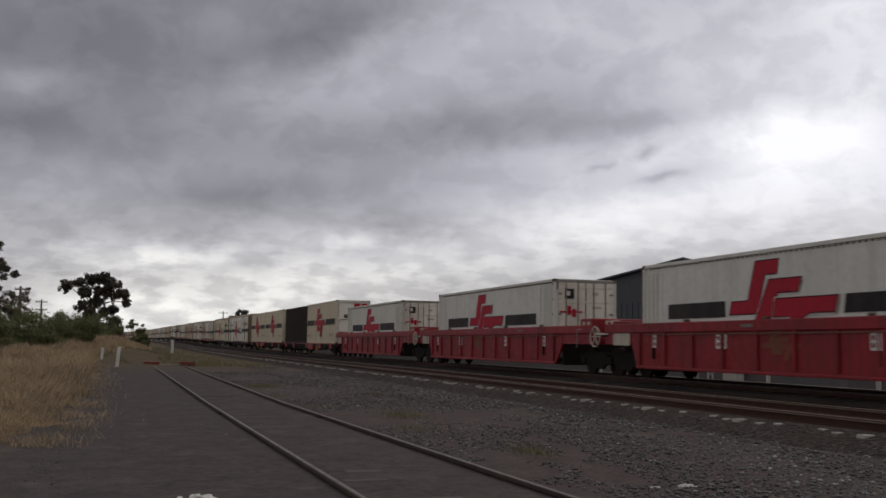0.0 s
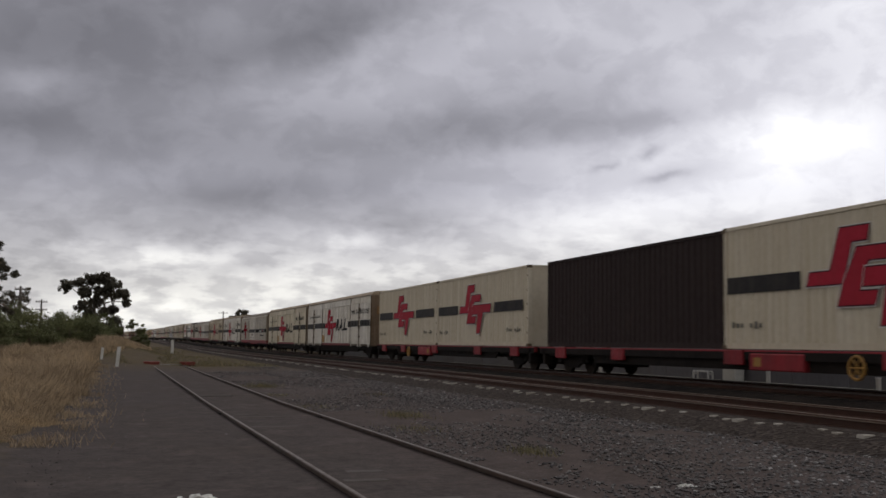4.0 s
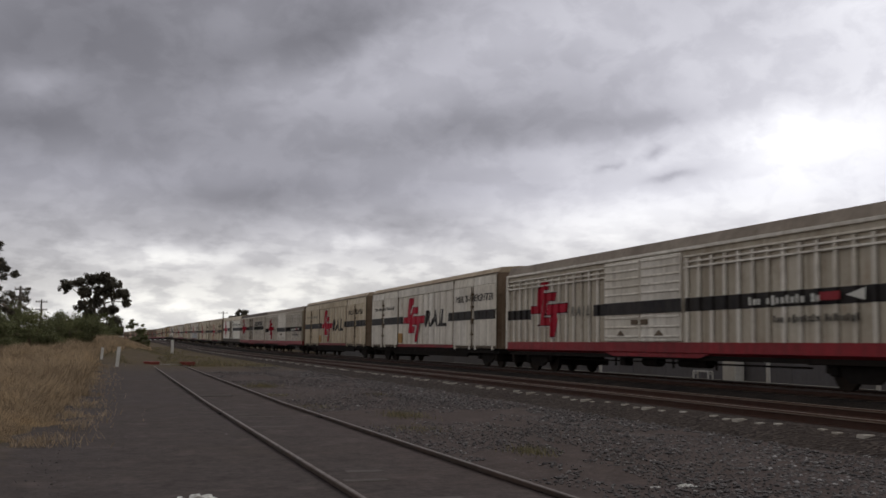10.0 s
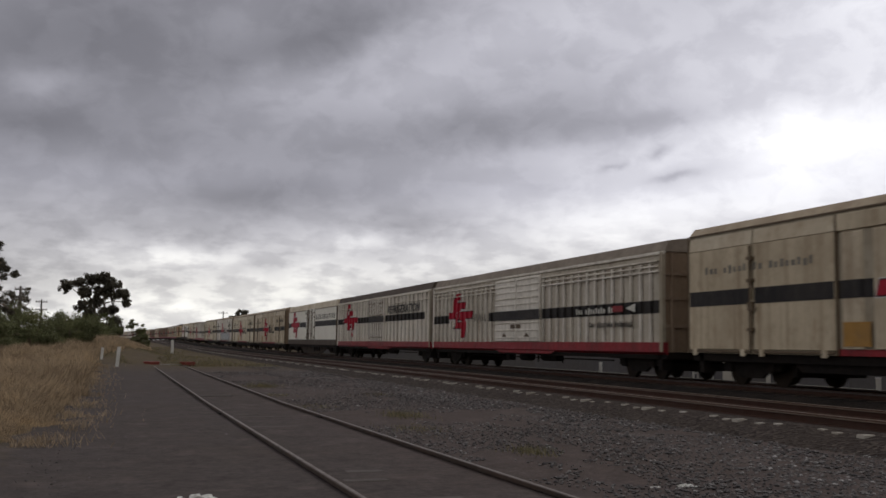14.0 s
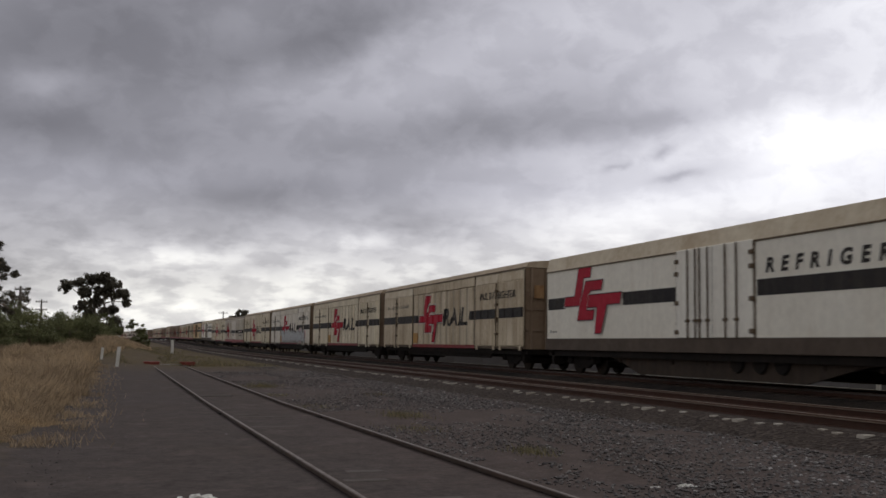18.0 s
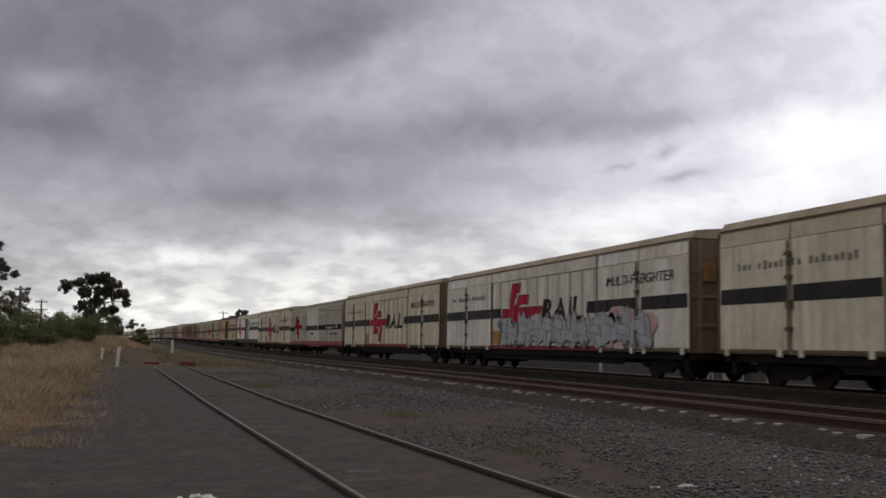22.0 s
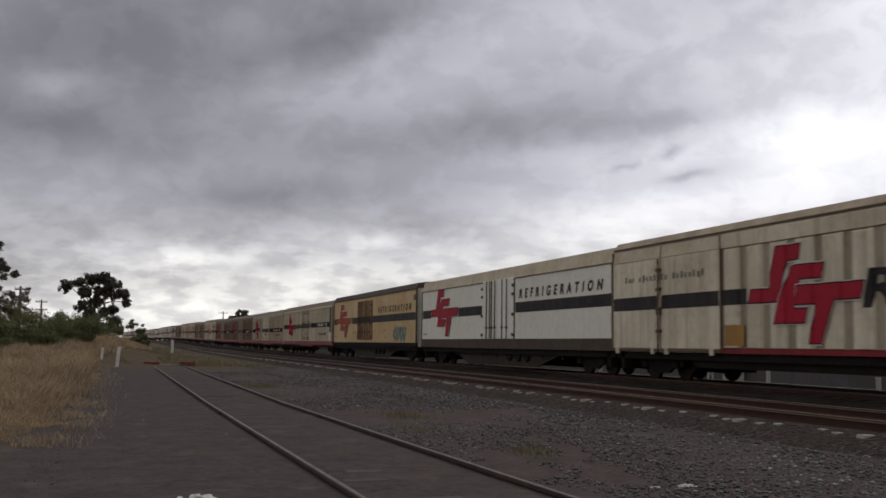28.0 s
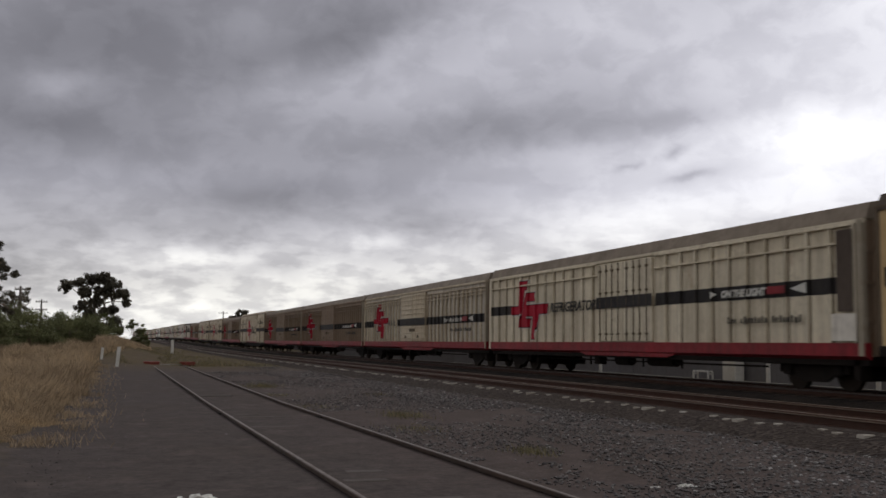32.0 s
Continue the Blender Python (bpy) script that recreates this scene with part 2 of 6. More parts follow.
M_POST = surface("white_post_paint", (0.72, 0.71, 0.68), 0.6, dirt=(0.3, 0.27, 0.22), dirt_amount=0.35, bump=0.1)
M_STOP = surface("red_stop_paint", (0.20, 0.035, 0.028), 0.55, dirt=(0.12, 0.06, 0.04), dirt_amount=0.5)
M_SHED = surface("blue_grey_sheet_steel", (0.16, 0.19, 0.25), 0.5, dirt=(0.12, 0.13, 0.15), dirt_amount=0.3, streak=True)
M_DARKSHED = surface("dark_slate_sheet_steel", (0.075, 0.08, 0.095), 0.6, dirt=(0.05, 0.05, 0.055), dirt_amount=0.4, streak=True)
M_SHEDROOF = surface("pale_grey_sheet_roof", (0.42, 0.44, 0.47), 0.45, dirt=(0.25, 0.25, 0.25), dirt_amount=0.3)
M_FENCE = surface("grey_fence_sheet", (0.155, 0.150, 0.160), 0.6, dirt=(0.10, 0.09, 0.08), dirt_amount=0.4, streak=True)
M_BARK = surface("grey_brown_bark", (0.16, 0.12, 0.09), 0.9, dirt=(0.06, 0.045, 0.035), dirt_amount=0.6, bump=0.5)
M_POLE = surface("weathered_timber_pole", (0.12, 0.10, 0.085), 0.85, dirt=(0.06, 0.05, 0.04), dirt_amount=0.5)
M_SILVER = surface("silver_spray_paint", (0.46, 0.47, 0.48), 0.4, dirt=(0.22, 0.24, 0.27), dirt_amount=0.8, streak=True)
M_PINK = surface("faded_pink_spray_paint", (0.55, 0.28, 0.27), 0.5, dirt=(0.55, 0.5, 0.45), dirt_amount=0.7)
M_TEAL = surface("teal_spray_paint", (0.05, 0.13, 0.125), 0.5, dirt=(0.3, 0.3, 0.2), dirt_amount=0.4)
M_FADED = surface("faded_gold_marking", (0.17, 0.085, 0.05), 0.6, dirt=(0.25, 0.03, 0.03), dirt_amount=0.8)
M_OUTLINE = surface("brown_spray_line", (0.16, 0.10, 0.085), 0.6, dirt=(0.35, 0.3, 0.28), dirt_amount=0.5)
M_HALO = surface("thin_pale_spray_paint", (0.36, 0.36, 0.25), 0.6, dirt=(0.4, 0.28, 0.13), dirt_amount=0.9)
M_SMOOTH = surface("clean_white_paint", (0.85, 0.82, 0.745), 0.45, dirt=(0.3, 0.22, 0.13), dirt_amount=0.16, streak=True, bump=0.03)
M_COVE = surface("stained_cream_cove", (0.64, 0.56, 0.43), 0.6, dirt=(0.3, 0.2, 0.11), dirt_amount=0.55, bump=0.06)
M_DARKROOF = surface("dark_brown_roof_paint", (0.105, 0.08, 0.062), 0.7, dirt=(0.05, 0.035, 0.028), dirt_amount=0.6, bump=0.1)
M_GREYMARK = surface("faded_grey_marking", (0.14, 0.13, 0.115), 0.6, dirt=(0.3, 0.27, 0.21), dirt_amount=0.5)


def leaf_material(name, dark, light):
    m, n, l, b = material(name)
    geo = n.new("ShaderNodeNewGeometry")
    col = ramp(n, l, geo.outputs["Random Per Island"], ((0.0, dark), (0.6, light), (1.0, tuple(min(1, c * 1.35) for c in light))))
    broad = noise_node(n, l, geo.outputs["Position"], 0.55, 4, 0.6)
    col = mix(n, l, 1.0, col, ramp(n, l, broad, ((0.33, (0.62, 0.60, 0.58)), (0.5, (1.0, 1.0, 1.0)), (0.7, (1.25, 1.2, 1.1)))), "MULTIPLY")
    l.new(col, b.inputs["Base Color"])
    b.inputs["Roughness"].default_value = 0.75
    b.inputs["Specular IOR Level"].default_value = 0.2
    glow = n.new("ShaderNodeBsdfTranslucent")
    l.new(col, glow.inputs["Color"])
    both = n.new("ShaderNodeMixShader")
    both.inputs["Fac"].default_value = 0.35
    l.new(b.outputs["BSDF"], both.inputs[1])
    l.new(glow.outputs["BSDF"], both.inputs[2])
    l.new(both.outputs["Shader"], n["Material Output"].inputs["Surface"])
    return m


M_GUM = leaf_material("gum_leaves", (0.055, 0.048, 0.036), (0.125, 0.112, 0.086))
M_SHRUB = leaf_material("shrub_leaves", (0.06, 0.068, 0.032), (0.15, 0.155, 0.075))
M_STRAW = leaf_material("dry_grass", (0.15, 0.112, 0.072), (0.40, 0.30, 0.195))
M_WEED = leaf_material("green_weeds", (0.075, 0.068, 0.036), (0.18, 0.155, 0.085))


def ground_material():
    m, n, l, b = material("gravel_ground")
    geo = n.new("ShaderNodeNewGeometry").outputs["Position"]
    sep = n.new("ShaderNodeSeparateXYZ")
    l.new(geo, sep.inputs[0])
    speck = noise_node(n, l, geo, 34.0, 6, 0.8)
    lumps = noise_node(n, l, geo, 9.0, 5, 0.7)
    mid = noise_node(n, l, geo, 1.3, 6, 0.65)
    large = noise_node(n, l, geo, 0.22, 4, 0.55)
    gravel = ramp(n, l, speck, ((0.28, (0.032, 0.027, 0.025)), (0.5, (0.077, 0.066, 0.060)), (0.72, (0.160, 0.140, 0.127))))
    gravel = mix(n, l, ramp(n, l, mid, ((0.40, grey(0)), (0.62, grey(0.7)))), gravel, (0.076, 0.064, 0.057))
    road = ramp(n, l, speck, ((0.25, (0.048, 0.044, 0.041)), (0.75, (0.096, 0.088, 0.081))))
    road = mix(n, l, ramp(n, l, mid, ((0.4, grey(0)), (0.7, grey(0.4)))), road, (0.060, 0.053, 0.047))
    # the driven strip beside and between the siding's rails is packed finer
    wob = n.new("ShaderNodeMath")
    wob.operation = "MULTIPLY_ADD"
    l.new(mid, wob.inputs[0])
    wob.inputs[1].default_value = 1.6
    l.new(sep.outputs["X"], wob.inputs[2])
    packed = ramp(n, l, wob.outputs[0], ((0.0, grey(1)), (1.0, grey(0))))
    mr = n.new("ShaderNodeMapRange")
    mr.inputs["From Min"].default_value, mr.inputs["From Max"].default_value = 3.0, 5.2
    mr.inputs["To Min"].default_value, mr.inputs["To Max"].default_value = 0.0, 1.0
    l.new(wob.outputs[0], mr.inputs["Value"])
    col = mix(n, l, mr.outputs["Result"], road, gravel)
    # dry and green growth away from the yard
    grass = ramp(n, l, mid, ((0.3, (0.075, 0.066, 0.038)), (0.7, (0.12, 0.098, 0.058))))
    left = n.new("ShaderNodeMapRange")
    left.inputs["From Min"].default_value, left.inputs["From Max"].default_value = -0.2, -0.9
    l.new(wob.outputs[0], left.inputs["Value"])
    far = n.new("ShaderNodeMapRange")
    far.inputs["From Min"].default_value, far.inputs["From Max"].default_value = 52.0, 66.0
    yw = n.new("ShaderNodeMath")
    yw.operation = "MULTIPLY_ADD"
    l.new(large, yw.inputs[0])
    yw.inputs[1].default_value = 14.0
    l.new(sep.outputs["Y"], yw.inputs[2])
    l.new(yw.outputs[0], far.inputs["Value"])
    mx = n.new("ShaderNodeMath")
    mx.operation = "MAXIMUM"
    l.new(left.outputs["Result"], mx.inputs[0])
    l.new(far.outputs["Result"], mx.inputs[1])
    col = mix(n, l, mx.outputs[0], col, grass)
    col = mix(n, l, 1.0, col, ramp(n, l, lumps, ((0.32, grey(0.66)), (0.5, grey(0.86)), (0.7, grey(1.1)))), "MULTIPLY")
    patch = ramp(n, l, large, ((0.45, grey(0)), (0.72, grey(0.35))))
    col = mix(n, l, patch, col, (0.058, 0.049, 0.037))
    dusty = noise_node(n, l, geo, 1.3, 7, 0.72, (0.8, 0.7, 1))
    col = mix(n, l, ramp(n, l, dusty, ((0.54, grey(0)), (0.70, grey(0.6)))), col, (0.118, 0.106, 0.096))
    worn = noise_node(n, l, geo, 2.6, 7, 0.7, (1.0, 0.8, 1))
    col = mix(n, l, 1.0, col, ramp(n, l, worn, ((0.30, (0.74, 0.72, 0.70)), (0.5, (1.0, 1.0, 1.0)), (0.70, (1.18, 1.14, 1.10)))), "MULTIPLY")
    col = mix(n, l, 1.0, col, (1.05, 0.94, 0.955), "MULTIPLY")
    l.new(col, b.inputs["Base Color"])
    b.inputs["Roughness"].default_value = 0.95
    b.inputs["Specular IOR Level"].default_value = 0.08
    bp = n.new("ShaderNodeBump")
    bp.inputs["Strength"].default_value, bp.inputs["Distance"].default_value = 0.22, 0.03
    both = n.new("ShaderNodeMath")
    l.new(speck, both.inputs[0])
    l.new(lumps, both.inputs[1])
    l.new(both.outputs[0], bp.inputs["Height"])
    l.new(bp.outputs["Normal"], b.inputs["Normal"])
    return m


def ballast_material(name, lo, hi):
    m, n, l, b = material(name)
    geo = n.new("ShaderNodeNewGeometry")
    pos = geo.outputs["Position"]
    vor = n.new("ShaderNodeTexVoronoi")
    vor.inputs["Scale"].default_value = 17.0
    l.new(pos, vor.inputs["Vector"])
    sepc = n.new("ShaderNodeSeparateColor")
    l.new(vor.outputs["Color"], sepc.inputs[0])
    col = ramp(n, l, sepc.outputs[0], ((0.0, lo), (0.8, hi), (1.0, tuple(c * 1.6 for c in hi))))
    col = mix(n, l, ramp(n, l, noise_node(n, l, pos, 0.8, 5), ((0.35, grey(0)), (0.75, grey(0.6)))), col, (0.055, 0.042, 0.034))
    l.new(col, b.inputs["Base Color"])
    b.inputs["Roughness"].default_value = 0.95
    b.inputs["Specular IOR Level"].default_value = 0.08
    bp = n.new("ShaderNodeBump")
    bp.inputs["Strength"].default_value, bp.inputs["Distance"].default_value = 0.9, 0.05
    l.new(vor.outputs["Distance"], bp.inputs["Height"])
    l.new(bp.outputs["Normal"], b.inputs["Normal"])
    return m


def stone_material():
    m, n, l, b = material("loose_stones")
    geo = n.new("ShaderNodeNewGeometry")
    l.new(ramp(n, l, geo.outputs["Random Per Island"], ((0.0, (0.036, 0.031, 0.031)), (0.7, (0.098, 0.086, 0.083)), (0.96, (0.16, 0.146, 0.140)), (1.0, (0.30, 0.28, 0.27)))), b.inputs["Base Color"])
    b.inputs["Roughness"].default_value = 0.9
    return m


M_GROUND = ground_material()
M_BALLAST = ballast_material("brown_rail_ballast", (0.024, 0.018, 0.016), (0.056, 0.044, 0.038))
# near-black: the shade under the train is put into the stone colour
M_SHADEBALLAST = ballast_material("train_shade_ballast", (0.007, 0.006, 0.006), (0.018, 0.015, 0.013))
M_STONES = stone_material()


# dark and bright cloud masses: azimuth and elevation of the middle, half widths, tilt (all degrees), brightness
DARK_CLOUDS = [
    (-1.5, 16.2, 16.0, 4.6, 12, -0.24), (10.6, 16.6, 6.0, 1.9, 18, -0.12), (0.5, 10.3, 9.5, 1.5, 4, -0.09), (-5.5, 11.2, 3.4, 0.8, 3, -0.06),
    (5.3, 7.9, 4.0, 0.85, 3, -0.10), (14.6, 6.5, 2.2, 0.65, 8, -0.20), (10.5, 8.2, 5.5, 0.9, 5, -0.07), (19.8, 12.3, 5.5, 1.1, 8, -0.08),
    (26.6, 11.8, 4.0, 0.75, 11, -0.12), (14.5, 10.9, 7.5, 1.4, 10, -0.07), (28.2, 10.5, 0.85, 0.24, 16, -0.24), (28.9, 9.2, 0.95, 0.22, 7, -0.22), (25.7, 10.0, 0.5, 0.16, 25, -0.16),
    (5.5, 3.9, 1.6, 0.35, 4, -0.16),
]
BRIGHT_CLOUDS = [
    (-4.7, 13.1, 1.5, 0.5, 4, 0.09), (5.6, 16.9, 3.6, 1.4, 0, 0.07), (7.6, 14.0, 2.4, 1.0, 6, 0.09), (13.6, 16.1, 3.0, 0.62, 26, 0.10), (14.5, 14.6, 5.0, 1.3, 14, 0.08),
    (35.4, 10.9, 3.3, 1.35, 3, 0.50), (33.0, 7.6, 9.5, 2.2, 4, 0.30), (39.9, 15.9, 5.4, 8.0, 2, 0.34), (30.4, 14.0, 4.2, 2.2, 8, 0.12), (24.1, 17.6, 8.0, 1.8, -1, 0.14),
    (22.0, 10.4, 4.2, 0.55, 7, 0.09), (27.4, 10.2, 3.0, 0.8, 10, 0.15), (24.1, 6.4, 6.2, 1.8, 9, 0.22), (1.9, 4.5, 3.9, 0.65, 2, 0.36), (12.2, 5.9, 2.2, 0.55, 6, 0.34), (2.6, 1.6, 10.3, 1.7, 6, 0.46), (12.0, 4.1, 5.0, 0.7, 5, 0.16),
]


def cloud_material():
    m = bpy.data.materials.new("overcast_cloud")
    m.use_nodes = True
    n, l = m.node_tree.nodes, m.node_tree.links
    n.clear()
    out = n.new("ShaderNodeOutputMaterial")
    em = n.new("ShaderNodeEmission")
    uv = n.new("ShaderNodeUVMap")
    uv.uv_map = "sky"

    def maths(op, a, b=None, c=None):
        k = n.new("ShaderNodeMath")
        k.operation = op
        for i, v in enumerate((a, b, c)):
            if v is None:
                continue
            if isinstance(v, (int, float)):
                k.inputs[i].default_value = v
            else:
                l.new(v, k.inputs[i])
        return k.outputs[0]

    # ragged edges: the masses are read through a turbulent shift
    warp = n.new("ShaderNodeTexNoise")
    warp.inputs["Scale"].default_value, warp.inputs["Detail"].default_value, warp.inputs["Roughness"].default_value = 0.34, 7, 0.52
    squash = n.new("ShaderNodeMapping")
    squash.inputs["Scale"].default_value = (0.95, 1.4, 1.0)
    squash.inputs["Rotation"].default_value = (0, 0, radians(-12))
    l.new(uv.outputs["UV"], squash.inputs["Vector"])
    l.new(squash.outputs["Vector"], warp.inputs["Vector"])
    sub = n.new("ShaderNodeVectorMath")
    sub.operation = "SUBTRACT"
    l.new(warp.outputs["Color"], sub.inputs[0])
    sub.inputs[1].default_value = (0.5, 0.5, 0.5)
    mul = n.new("ShaderNodeVectorMath")
    mul.operation = "MULTIPLY"
    l.new(sub.outputs[0], mul.inputs[0])
    mul.inputs[1].default_value = (2.8, 1.5, 0.0)
    add = n.new("ShaderNodeVectorMath")
    l.new(uv.outputs["UV"], add.inputs[0])
    l.new(mul.outputs[0], add.inputs[1])
    total = None
    for az, el, ra, re, tilt, amount in DARK_CLOUDS + BRIGHT_CLOUDS:
        mp = n.new("ShaderNodeMapping")
        mp.vector_type = "TEXTURE"
        mp.inputs["Location"].default_value = (az, el, 0)
        mp.inputs["Rotation"].default_value = (0, 0, radians(tilt))
        mp.inputs["Scale"].default_value = (ra, re, 1)
        l.new(add.outputs[0], mp.inputs["Vector"])
        dot = n.new("ShaderNodeVectorMath")
        dot.operation = "DOT_PRODUCT"
        l.new(mp.outputs[0], dot.inputs[0])
        l.new(mp.outputs[0], dot.inputs[1])
        g = maths("MULTIPLY", maths("POWER", 2.718, maths("MULTIPLY", dot.outputs["Value"], -0.7)), amount)
        total = g if total is None else maths("ADD", total, g)
    big = noise_node(n, l, squash.outputs["Vector"], 0.20, 4, 0.45)
    fine = noise_node(n, l, squash.outputs["Vector"], 0.75, 8, 0.6)
    lump = n.new("ShaderNodeTexNoise")
    lump.inputs["Scale"].default_value, lump.inputs["Detail"].default_value = 0.36, 9
    lump.inputs["Roughness"].default_value, lump.inputs["Distortion"].default_value = 0.55, 0.3
    l.new(squash.outputs["Vector"], lump.inputs["Vector"])
    edge = n.new("ShaderNodeMapRange")
    edge.interpolation_type = "SMOOTHSTEP"
    edge.inputs["From Min"].default_value, edge.inputs["From Max"].default_value = 0.40, 0.60
    l.new(lump.outputs["Fac"], edge.inputs["Value"])
    gain = maths("ADD", maths("MULTIPLY", maths("SUBTRACT", big, 0.5), 0.20), maths("MULTIPLY", maths("SUBTRACT", fine, 0.5), 0.07))
    gain = maths("ADD", gain, maths("MULTIPLY", maths("SUBTRACT", edge.outputs["Result"], 0.5), 0.12))
    sep = n.new("ShaderNodeSeparateXYZ")
    l.new(uv.outputs["UV"], sep.inputs[0])
    low = n.new("ShaderNodeMapRange")
    low.inputs["From Min"].default_value, low.inputs["From Max"].default_value = 8.5, 3.0
    l.new(sep.outputs["Y"], low.inputs["Value"])
    small = n.new("ShaderNodeTexNoise")
    small.inputs["Scale"].default_value, small.inputs["Detail"].default_value, small.inputs["Roughness"].default_value = 0.55, 6, 0.5
    flat = n.new("ShaderNodeMapping")
    flat.inputs["Scale"].default_value = (0.8, 2.2, 1.0)
    l.new(uv.outputs["UV"], flat.inputs["Vector"])
    l.new(flat.outputs["Vector"], small.inputs["Vector"])
    puffs = n.new("ShaderNodeMapRange")
    puffs.interpolation_type = "SMOOTHSTEP"
    puffs.inputs["From Min"].default_value, puffs.inputs["From Max"].default_value = 0.40, 0.58
    puffs.inputs["To Min"].default_value, puffs.inputs["To Max"].default_value = -0.17, 0.10
    l.new(small.outputs["Fac"], puffs.inputs["Value"])
    gain = maths("ADD", gain, maths("MULTIPLY", low.outputs["Result"], puffs.outputs["Result"]))
    value = maths("MULTIPLY", maths("ADD", total, 0.439), maths("ADD", gain, 1.02))
    value = maths("MINIMUM", maths("MAXIMUM", value, 0.12), 1.05)
    tint = ramp(n, l, value, ((0.15, (0.985, 0.98, 1.125)), (0.5, (0.99, 0.985, 1.105)), (0.95, (1.0, 1.0, 1.06))))
    warm = ramp(n, l, low.outputs["Result"], ((0.0, (1.0, 1.0, 1.0)), (1.0, (1.0, 0.985, 0.89))))
    col = mix(n, l, 1.0, mix(n, l, 1.0, value, tint, "MULTIPLY"), warm, "MULTIPLY")
    l.new(col, em.inputs["Color"])
    l.new(em.outputs[0], out.inputs["Surface"])
    m.cycles.emission_sampling = "NONE"
    return m


def cloud_backdrop():
    """A far curved sheet of cloud ahead, which drifts slowly."""
    bm = bmesh.new()
    layer = bm.loops.layers.uv.new("sky")
    R, cols, rows = 4200.0, 60, 22
    grid = []
    for j in range(rows + 1):
        line = []
        for i in range(cols + 1):
            az, el = -45 + 110 * i / cols, -3 + 37 * j / rows
            a, e = radians(az), radians(el)
            line.append((bm.verts.new((R * math.sin(a) * math.cos(e), R * math.cos(a) * math.cos(e), R * math.sin(e))), (az, el)))
        grid.append(line)
    for j in range(rows):
        for i in range(cols):
            quad = (grid[j][i], grid[j][i + 1], grid[j + 1][i + 1], grid[j + 1][i])
            f = bm.faces.new([q[0] for q in quad])
            f.smooth = True
            for loop, q in zip(f.loops, quad):
                loop[layer].uv = q[1]
    ob = part("backdrop", bm, cloud_material(), None)
    return tagged(ob, "grey overcast sky with a bright gap in drifting clouds", "sky", kind="structure")


backdrop = cloud_backdrop()

# ---- ground ----


def ground_height(x, y):
    z = 0.0
    if x < -0.8:
        z += 0.10 * min(1, (-0.8 - x) / 3)
    z += 0.05 * min(1, max(0, (x - 4) / 4))
    if y > 45:
        k = min(1, (y - 45) / 55)
        k = k * k * (3 - 2 * k)
        z += 1.45 * k * max(0, min(1, (4.2 - x) / 4.2))
    if x > 19.5 and y > 110:
        z += 0.95 * min(1, (y - 110) / 90) * min(1, (x - 19.5) / 4)
    if x > 3:
        z += line_rise(y) * min(1, (x - 3) / 4) * 0.97
    else:
        z += max(0, line_rise(y) - 1.0) * 0.5
    return z


def ground_sheet():
    xs = [-4300, -1500, -500, -200, -90, -50, -30, -20, -14, -10, -7, -5, -3.5, -2.5, -1.6, -0.8, 0, 1, 2, 3, 4, 5, 6, 7, 8, 9, 12, 16, 20, 26, 40, 80, 200, 700, 1800, 4300]
    ys = [-4300, -1500, -300, -60, -15, 0, 4, 7, 10, 14, 18, 23, 28, 34, 40, 46, 52, 58, 66, 75, 85, 92, 100, 110, 120, 135, 150, 175, 200, 230, 260, 300, 340, 380, 500, 900, 1800, 4300]
    verts = [(x, y, ground_height(x, y) + (noise.noise(Vector((x * 0.5, y * 0.3, 0))) * 0.025 if abs(x) < 30 and 0 < y < 200 else 0)) for y in ys for x in xs]
    w = len(xs)
    faces = [(j * w + i, j * w + i + 1, (j + 1) * w + i + 1, (j + 1) * w + i) for j in range(len(ys) - 1) for i in range(w - 1)]
    me = bpy.data.meshes.new("ground")
    me.from_pydata(verts, [], faces)
    me.materials.append(M_GROUND)
    for p in me.polygons:
        p.use_smooth = True
    return tagged(new("ground", me), "dark packed gravel yard ground with dry patches", "ground", kind="structure")


ground_sheet()

STATIONS = [-30, 40, 70] + list(range(80, 380, 15)) + list(range(400, 1060, 30))


def rail_section(x, top, height=0.16):
    h, f = 0.036, 0.07
    return [(x - f, top - height), (x + f, top - height), (x + f, top - height + 0.015), (x + 0.01, top - height + 0.04), (x + 0.01, top - 0.045), (x + h, top - 0.035), (x + h, top - 0.002),
            (x - h, top - 0.002), (x - h, top - 0.035), (x - 0.01, top - 0.045), (x - 0.01, top - height + 0.04), (x - f, top - height + 0.015)]


def railway(name, centre, gauge, top_mat, label, ballast_top, bed):
    """A main line track: ballast bed, rails with worn heads, and sleepers."""
    track = thing(name, label, "railway track", kind="structure")
    bz = RAIL_Z - 0.19
    wl_, wr_ = (centre - ballast_top, centre + ballast_top)
    part("ballast_bed", sweep_line([(wl_ - 0.75, -1.6), (wl_ - 0.62, 0.03), (wl_ - 0.16, bz - 0.015), (wl_ - 0.02, bz + 0.012), (wl_ + 0.12, bz + 0.05), (wr_ - 0.2, bz + 0.045), (wr_, bz), (wr_ + 0.6, 0.03), (wr_ + 0.7, -1.6)], STATIONS), bed, track, "dark stone ballast")
    for s in (-1, 1):
        x = centre + s * (gauge / 2 + 0.036)
        rail = part("rail", sweep_line(rail_section(x, RAIL_Z), STATIONS), M_RAIL, track, "rusty steel rail")
        part("rail_head", sweep_line([(x - 0.038, RAIL_Z - 0.036), (x + 0.038, RAIL_Z - 0.036), (x + 0.034, RAIL_Z + 0.002), (x - 0.034, RAIL_Z + 0.002)], STATIONS), top_mat, rail)
    return track, bz


